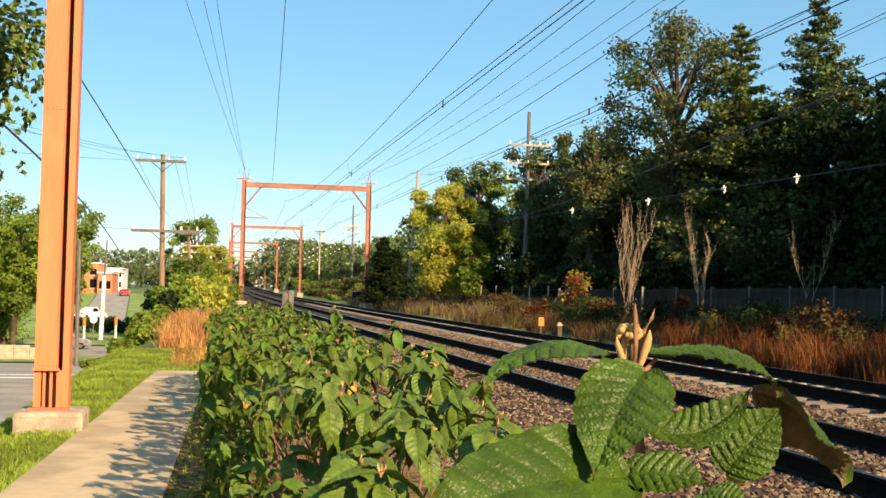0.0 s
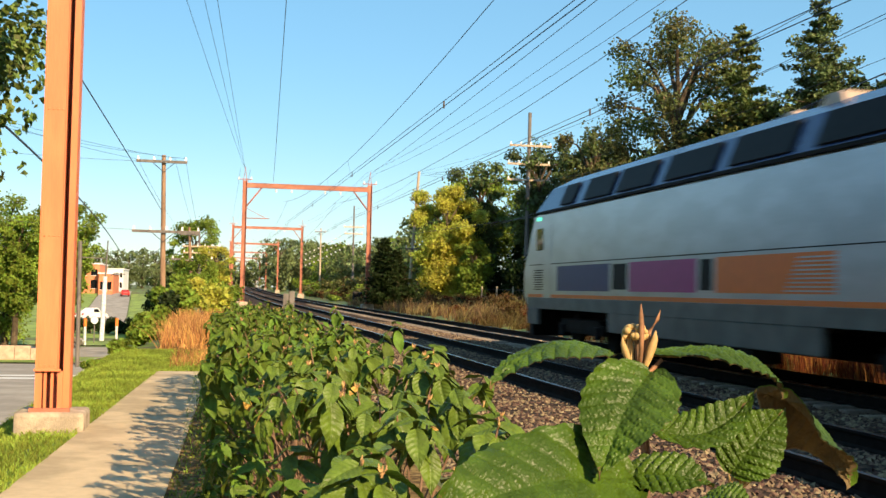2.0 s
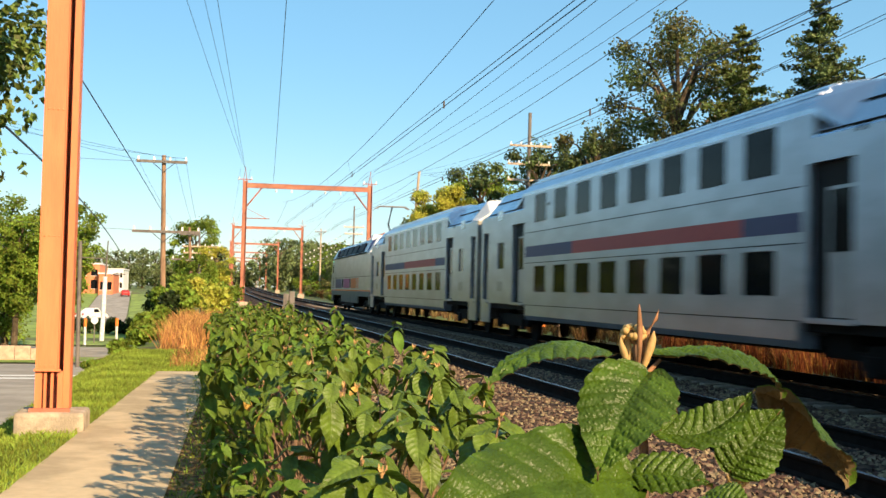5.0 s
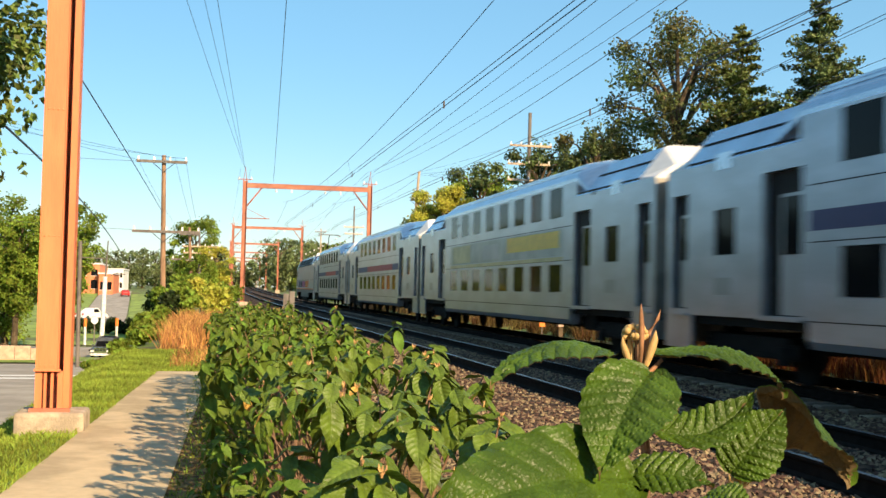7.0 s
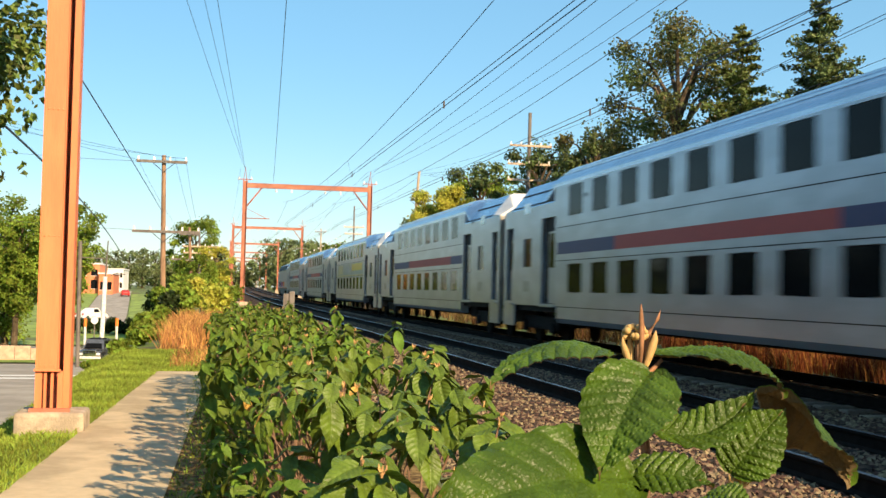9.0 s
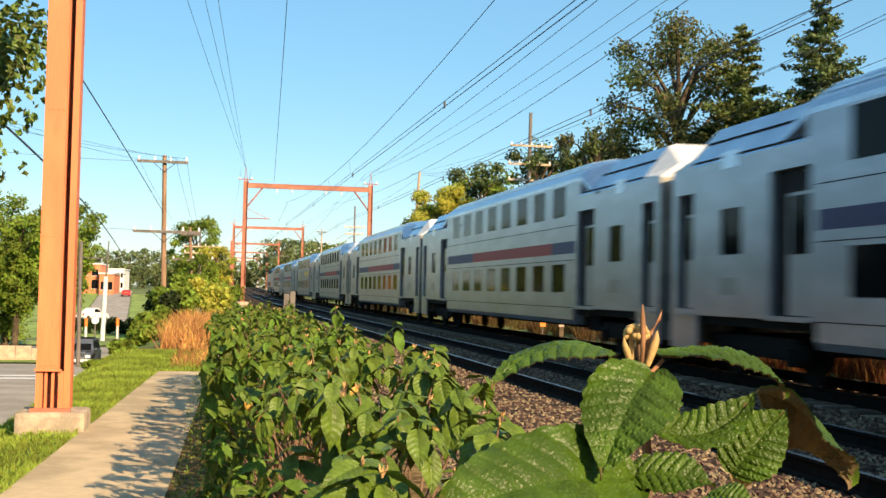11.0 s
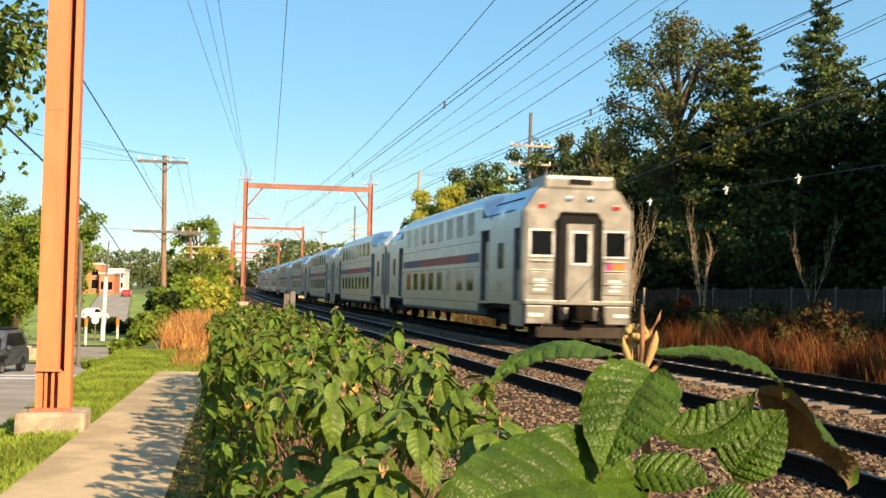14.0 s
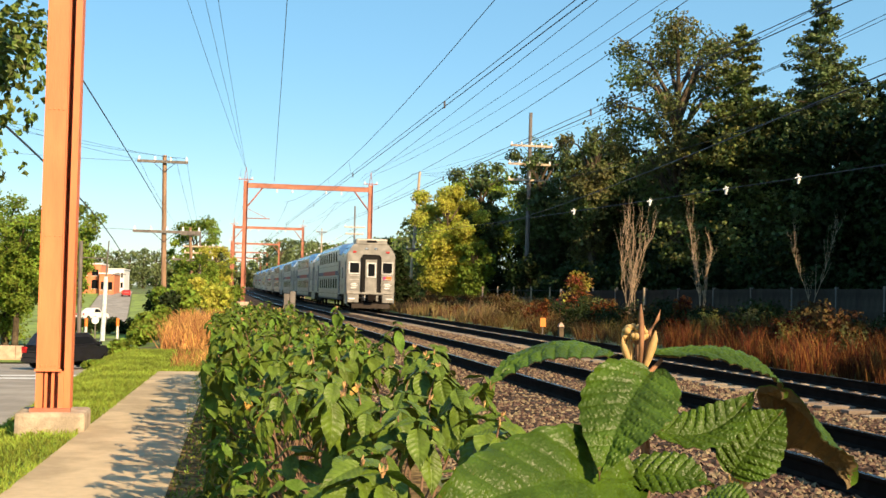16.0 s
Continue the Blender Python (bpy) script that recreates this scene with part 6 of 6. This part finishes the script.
def building(name, x0, x1, y0, y1, z0, z1, material, label, rows, cols, wz, trim="white_facade"):
    b = thing(name, label, "building")
    holes = []
    for r in range(rows):
        for k in range(cols):
            w = (x1 - x0) / cols
            holes.append((x0 + w * (k + 0.2), x0 + w * (k + 0.8), wz[r][0], wz[r][1]))
    bm = holed_wall(bmesh.new(), 0, 0.2, x0, x1, z0, z1, holes)
    for v in bm.verts:
        v.co = Vector((v.co.y, y0 + v.co.x, v.co.z))
    wall = part("wall", bm, material, b)
    part("wall", boxm(x0, x1, y0 + 0.3, y1, z0, z1 - 0.05), material, b)
    part("roof", boxm(x0 - 0.2, x1 + 0.2, y0 - 0.2, y1 + 0.2, z1, z1 + 0.3), trim, b)
    for h in holes:
        w = part("window", boxm(h[0], h[1], y0 + 0.14, y0 + 0.17, h[2], h[3]), "window", wall)
        part("window_sill", boxm(h[0] - 0.05, h[1] + 0.05, y0 - 0.06, y0 + 0.1, h[2] - 0.08, h[2] - 0.004), trim, w)


def street_things():
    building("shop_building", -35.4, -25.8, 280, 300, -1.6, 5.8, "brick_orange", "two-storey orange brick shop building with white trim", 2, 4, [(0.2, 2.2), (3.2, 4.6)])
    building("shop_annex", -25.8, -22.6, 278, 296, -1.6, 3.6, "brick_orange", "low orange brick shop annex", 1, 2, [(0.0, 1.8)])
    building("white_building", -29.0, -22.4, 305, 325, -0.6, 5.0, "white_facade", "white rendered commercial building with rows of windows", 2, 7, [(0.4, 1.8), (3.0, 4.2)])
    part_ = thing("yellow_awning", "bright yellow shop awning", "awning")
    part("awning", boxm(-34.8, -32.6, 279.3, 280.0, -0.2, 1.2, 0.1), "yellow", part_)
    w = thing("retaining_wall", "pale brick garden wall along the lawn", "wall", kind="structure")
    for k in range(11):
        x = -24 + 1.16 * k
        part("wall_panel", boxm(x, x + 1.14, 94, 94.4, -5.2, -3.55 - 0.18 * (k % 3 == 0), 0.03), "beige_stone", w)
    wp = thing("white_pole", "white-painted street pole at the lawn's corner", "pole")
    part("pole", tubem([(-12.9, 145, -5.7), (-12.7, 145, 2.2)], [0.28, 0.24], 10), "white_paint", wp)
    part("mast", tubem([(-12.7, 145, 2.2), (-12.5, 145, 6.5)], [0.1, 0.07], 8), "grey_wood", wp)
    part("lamp_arm", tubem([(-12.6, 145, 2.0), (-11.6, 145, 2.6), (-10.4, 145, 2.5)], 0.06, 6), "grey_wood", wp)
    tp = thing("sign_pole", "tall slim pale metal pole behind the column", "pole")
    part("pole", tubem([(-6.45, 60, -2.8), (-6.5, 60, 3.4)], 0.1, 8), "grey_wood", tp)
    part("arm", tubem([(-6.5, 60, 2.6), (-5.2, 60, 2.55)], 0.03, 6), "grey_wood", tp)
    for x, y, z, nm in ((-15.6, 88, -1.9, "street_sign"),):
        s = thing(nm, "small grey street sign on a wooden post", "sign")
        part("post", boxm(x - 0.08, x + 0.08, y, y + 0.12, -4.7, -1.6), "wood", s)
        part("panel", boxm(x - 0.35, x + 0.25, y - 0.04, y - 0.004, -2.6, -1.6, 0.02), "grey_wood", s)
    for x, y, top in ((-13.6, 133, "sign_orange"), (-10.5, 136, "sign_orange")):
        s = thing("bollard", "white post with an orange band on the lawn", "bollard")
        part("post", tubem([(x, y, -5.6), (x, y, -3.4)], 0.14, 8), "white_paint", s)
        part("band", tubem([(x, y, -3.38), (x, y, -2.5)], 0.18, 8), top, s)
    s = thing("round_sign", "round pale traffic sign beside the white pole", "sign")
    part("disc", tubem([(-13.3, 140, -2.9), (-13.3, 140.05, -2.9)], 0.42, 16), "white_facade", s)
    part("post", tubem([(-13.3, 140.1, -5.6), (-13.3, 140.1, -2.4)], 0.07, 6), "grey_wood", s)
    rng = random.Random(4)
    for k in range(9):
        shrub(-17.5 + 1.05 * k, 158, 2.3, 1.7, "leaf_dark_shaded", "clipped dark green hedge bush on the lawn", 600 + k, 700, 0.3)


# ---------------------------------------------------------------- road vehicles
def car(name, label, paint, length=4.7, width=1.85, height=1.75, bonnet=1.25, boot=0.35, face=0.0):
    """A car that looks along +y, its base at z = 0."""
    c = thing(name, label, "car")
    h, n = height, length
    low = [(0, 0.35), (n, 0.35), (n, 0.75), (n - 0.25, 0.95), (n - bonnet, 1.05), (0.05, 1.05), (0, 0.8)]
    cabin = [(boot * 0.4, 1.05), (n - bonnet, 1.05), (n - bonnet - 0.65, h), (boot + 0.2, h)]

    def slab(outline, w0, w1):
        bm = bmesh.new()
        zmax = max(z for _, z in outline)
        a = [bm.verts.new((-(w1 if z == zmax else w0), y, z)) for y, z in outline]
        b = [bm.verts.new(((w1 if z == zmax else w0), y, z)) for y, z in outline]
        k = len(outline)
        for i in range(k):
            bm.faces.new((a[i], a[(i + 1) % k], b[(i + 1) % k], b[i]))
        bm.faces.new(a), bm.faces.new(b[::-1])
        bmesh.ops.recalc_face_normals(bm, faces=bm.faces[:])
        bmesh.ops.bevel(bm, geom=bm.edges[:], offset=0.05, segments=2, affect="EDGES")
        return bm
    w = width / 2
    part("body", slab(low, w, w), paint, c)
    part("cabin", slab(cabin, w - 0.05, w - 0.22), paint, c)
    part("windscreen", slab([(n - bonnet - 0.5, 1.1), (n - bonnet + 0.02, 1.1), (n - bonnet - 0.6, h - 0.1), (n - bonnet - 0.8, h - 0.1)], w - 0.16, w - 0.28), "window", c)
    part("side_glass", slab([(boot + 0.3, 1.12), (n - bonnet - 0.25, 1.12), (n - bonnet - 0.75, h - 0.1), (boot + 0.45, h - 0.1)], w - 0.035, w - 0.2), "window", c)
    part("grille", boxm(-w + 0.35, w - 0.35, n - 0.02, n + 0.015, 0.55, 0.82, 0.01), "chrome", c)
    part("bumper", boxm(-w + 0.03, w - 0.03, n - 0.1, n + 0.06, 0.32, 0.52, 0.04), "white_paint" if face else paint, c)
    part("rear_bumper", boxm(-w + 0.03, w - 0.03, -0.06, 0.1, 0.32, 0.55, 0.04), paint, c)
    for s in (-1, 1):
        part("headlight", boxm(s * (w - 0.22) - 0.16, s * (w - 0.22) + 0.16, n - 0.03, n + 0.02, 0.62, 0.8, 0.02), "white_facade", c)
        part("tail_light", boxm(s * (w - 0.18) - 0.14, s * (w - 0.18) + 0.14, -0.03, 0.03, 0.75, 1.02, 0.02), "red_lens", c)
        part("mirror", boxm(s * (w + 0.08) - 0.08, s * (w + 0.08) + 0.08, n - bonnet - 0.35, n - bonnet - 0.2, 1.08, 1.24, 0.02), paint, c)
        for y in (0.85, n - 0.9):
            wh = part("wheel", tubem([(s * (w - 0.2), y, 0.34), (s * (w + 0.01), y, 0.34)], 0.34, 18), "tyre", c)
            part("rim", tubem([(s * (w + 0.002), y, 0.34), (s * (w + 0.02), y, 0.34)], 0.2, 12), "chrome", wh)
    return c


street_things()
post_and_fence()
SUV = car("suv", "dark grey boxy off-road vehicle with pale grille", "grey_paint", 4.3, 1.85, 1.85, 1.2, 0.05, face=1.0)
for k in range(7):
    part("grille_slot", boxm(-0.42 + 0.13 * k, -0.36 + 0.13 * k, 4.31, 4.33, 0.7, 0.98), "frame_dark", SUV)
part("grille_panel", boxm(-0.55, 0.55, 4.28, 4.31, 0.62, 1.05, 0.02), "chrome", SUV)
for side in (-1, 1):
    part("fender", boxm(side * 0.92 - 0.12, side * 0.92 + 0.12, 3.0, 4.2, 0.72, 0.84, 0.03), "tyre", SUV)
part("roof_rack", boxm(-0.6, 0.6, 0.6, 2.0, 1.86, 1.92, 0.02), "frame_dark", SUV)
BLACK = car("black_car", "black hatchback with red tail lamps", "black_paint", 4.5, 1.85, 1.65)
SILVER = car("silver_car", "silver sport utility vehicle on the side street", "car_silver", 4.7, 1.85, 1.65)
OLIVE = car("olive_car", "olive-grey hatchback on the side street", "olive_paint", 4.6, 1.8, 1.6)
pickup = car("white_van", "white pickup parked beyond the hedge", "white_paint", 5.4, 1.95, 1.85, 1.4, 1.9)
pickup.matrix_basis = pose(-20.4, 190, ground_z(-20.4, 190) + 0.1, 0, 0, -38)
redcar = car("red_car", "small red parked car by the shops", "red_paint", 4.3, 1.8, 1.5)
redcar.matrix_basis = pose(-19.0, 268, ground_z(-19.0, 268) + 0.1, 0, 0, 8)


# ---------------------------------------------------------------- what moves
def on_street(x, y, turn):
    return pose(x, y, ground_z(x, y) + 0.04, 0, 0, turn)


def motions():
    times = [0.5 * k for k in range(33)]
    for ob, ahead, n in TRAIN:
        rows = []
        for t in times:
            y = rear_at(t) + ahead
            ya, yb = y + 3, y + n - 3
            xa, xb = FAR + bend(ya), FAR + bend(yb)
            za, zb = rise(ya), rise(yb)
            turn = -math.degrees(math.atan2(xb - xa, yb - ya))
            tip = math.degrees(math.atan2(zb - za, yb - ya))
            k = 3 / (n - 6)
            rows.append((t, pose(xa - (xb - xa) * k, y, za - (zb - za) * k, tip, 0, turn)))
        walk(ob, rows)
    walk(SUV, [(0, on_street(-6.6, 117, 178)), (4.5, on_street(-6.7, 116, 174)), (6.5, on_street(-8.9, 112, 172)), (8, on_street(-9.0, 108, 172)), (9, on_street(-9.2, 104, 172)), (10.3, on_street(-9.3, 96, 176)), (11.5, on_street(-8.6, 84, 176)),
               (12, on_street(-8.6, 80, 165)), (12.5, on_street(-9.2, 76, 160)), (13, on_street(-9.9, 71, 165)), (13.5, on_street(-9.3, 61, 178)), (14, on_street(-8.9, 55, 170)), (14.5, on_street(-9.6, 49, 150)), (16, on_street(-15, 38, 140))])
    walk(BLACK, [(0, on_street(-40, 45, -90)), (13, on_street(-30, 45, -90)), (14, on_street(-18, 45.5, -90)), (14.5, on_street(-11.7, 46, -86)), (15, on_street(-9.0, 47.5, -58)), (15.5, on_street(-8.4, 51, -40)), (16, on_street(-7.7, 55, -35))])
    walk(SILVER, [(0, on_street(-16.7, 124, -90)), (0.5, on_street(-12.8, 124, -90)), (1.0, on_street(-9.3, 124, -90)), (1.6, on_street(-8.4, 124, -90)), (16, on_street(-8.3, 124, -90))])
    walk(OLIVE, [(0, on_street(-33.5, 128, -90)), (2.0, on_street(-17.8, 128, -90)), (2.5, on_street(-14.0, 128, -90)), (3.0, on_street(-10.0, 128, -90)), (3.6, on_street(-8.6, 128, -90)), (16, on_street(-8.5, 128, -90))])
    sway = [(0, -0.2), (0.5, -0.1), (1.5, 0.25), (2.0, 0.1), (2.5, -0.1), (3.5, 0.1), (4.2, -0.05), (6.5, 0.1), (9, 0.1), (11.5, 0.2), (12, 0.4), (12.5, 0.25), (14, 0.1), (16, 0.05)]
    hub = Vector((0.44, 1.13, 0.3))
    walk(SPRIG, [(t, Matrix.Translation(hub) @ Matrix.Rotation(radians(a), 4, "Y") @ Matrix.Translation(-hub)) for t, a in sway])


motions()
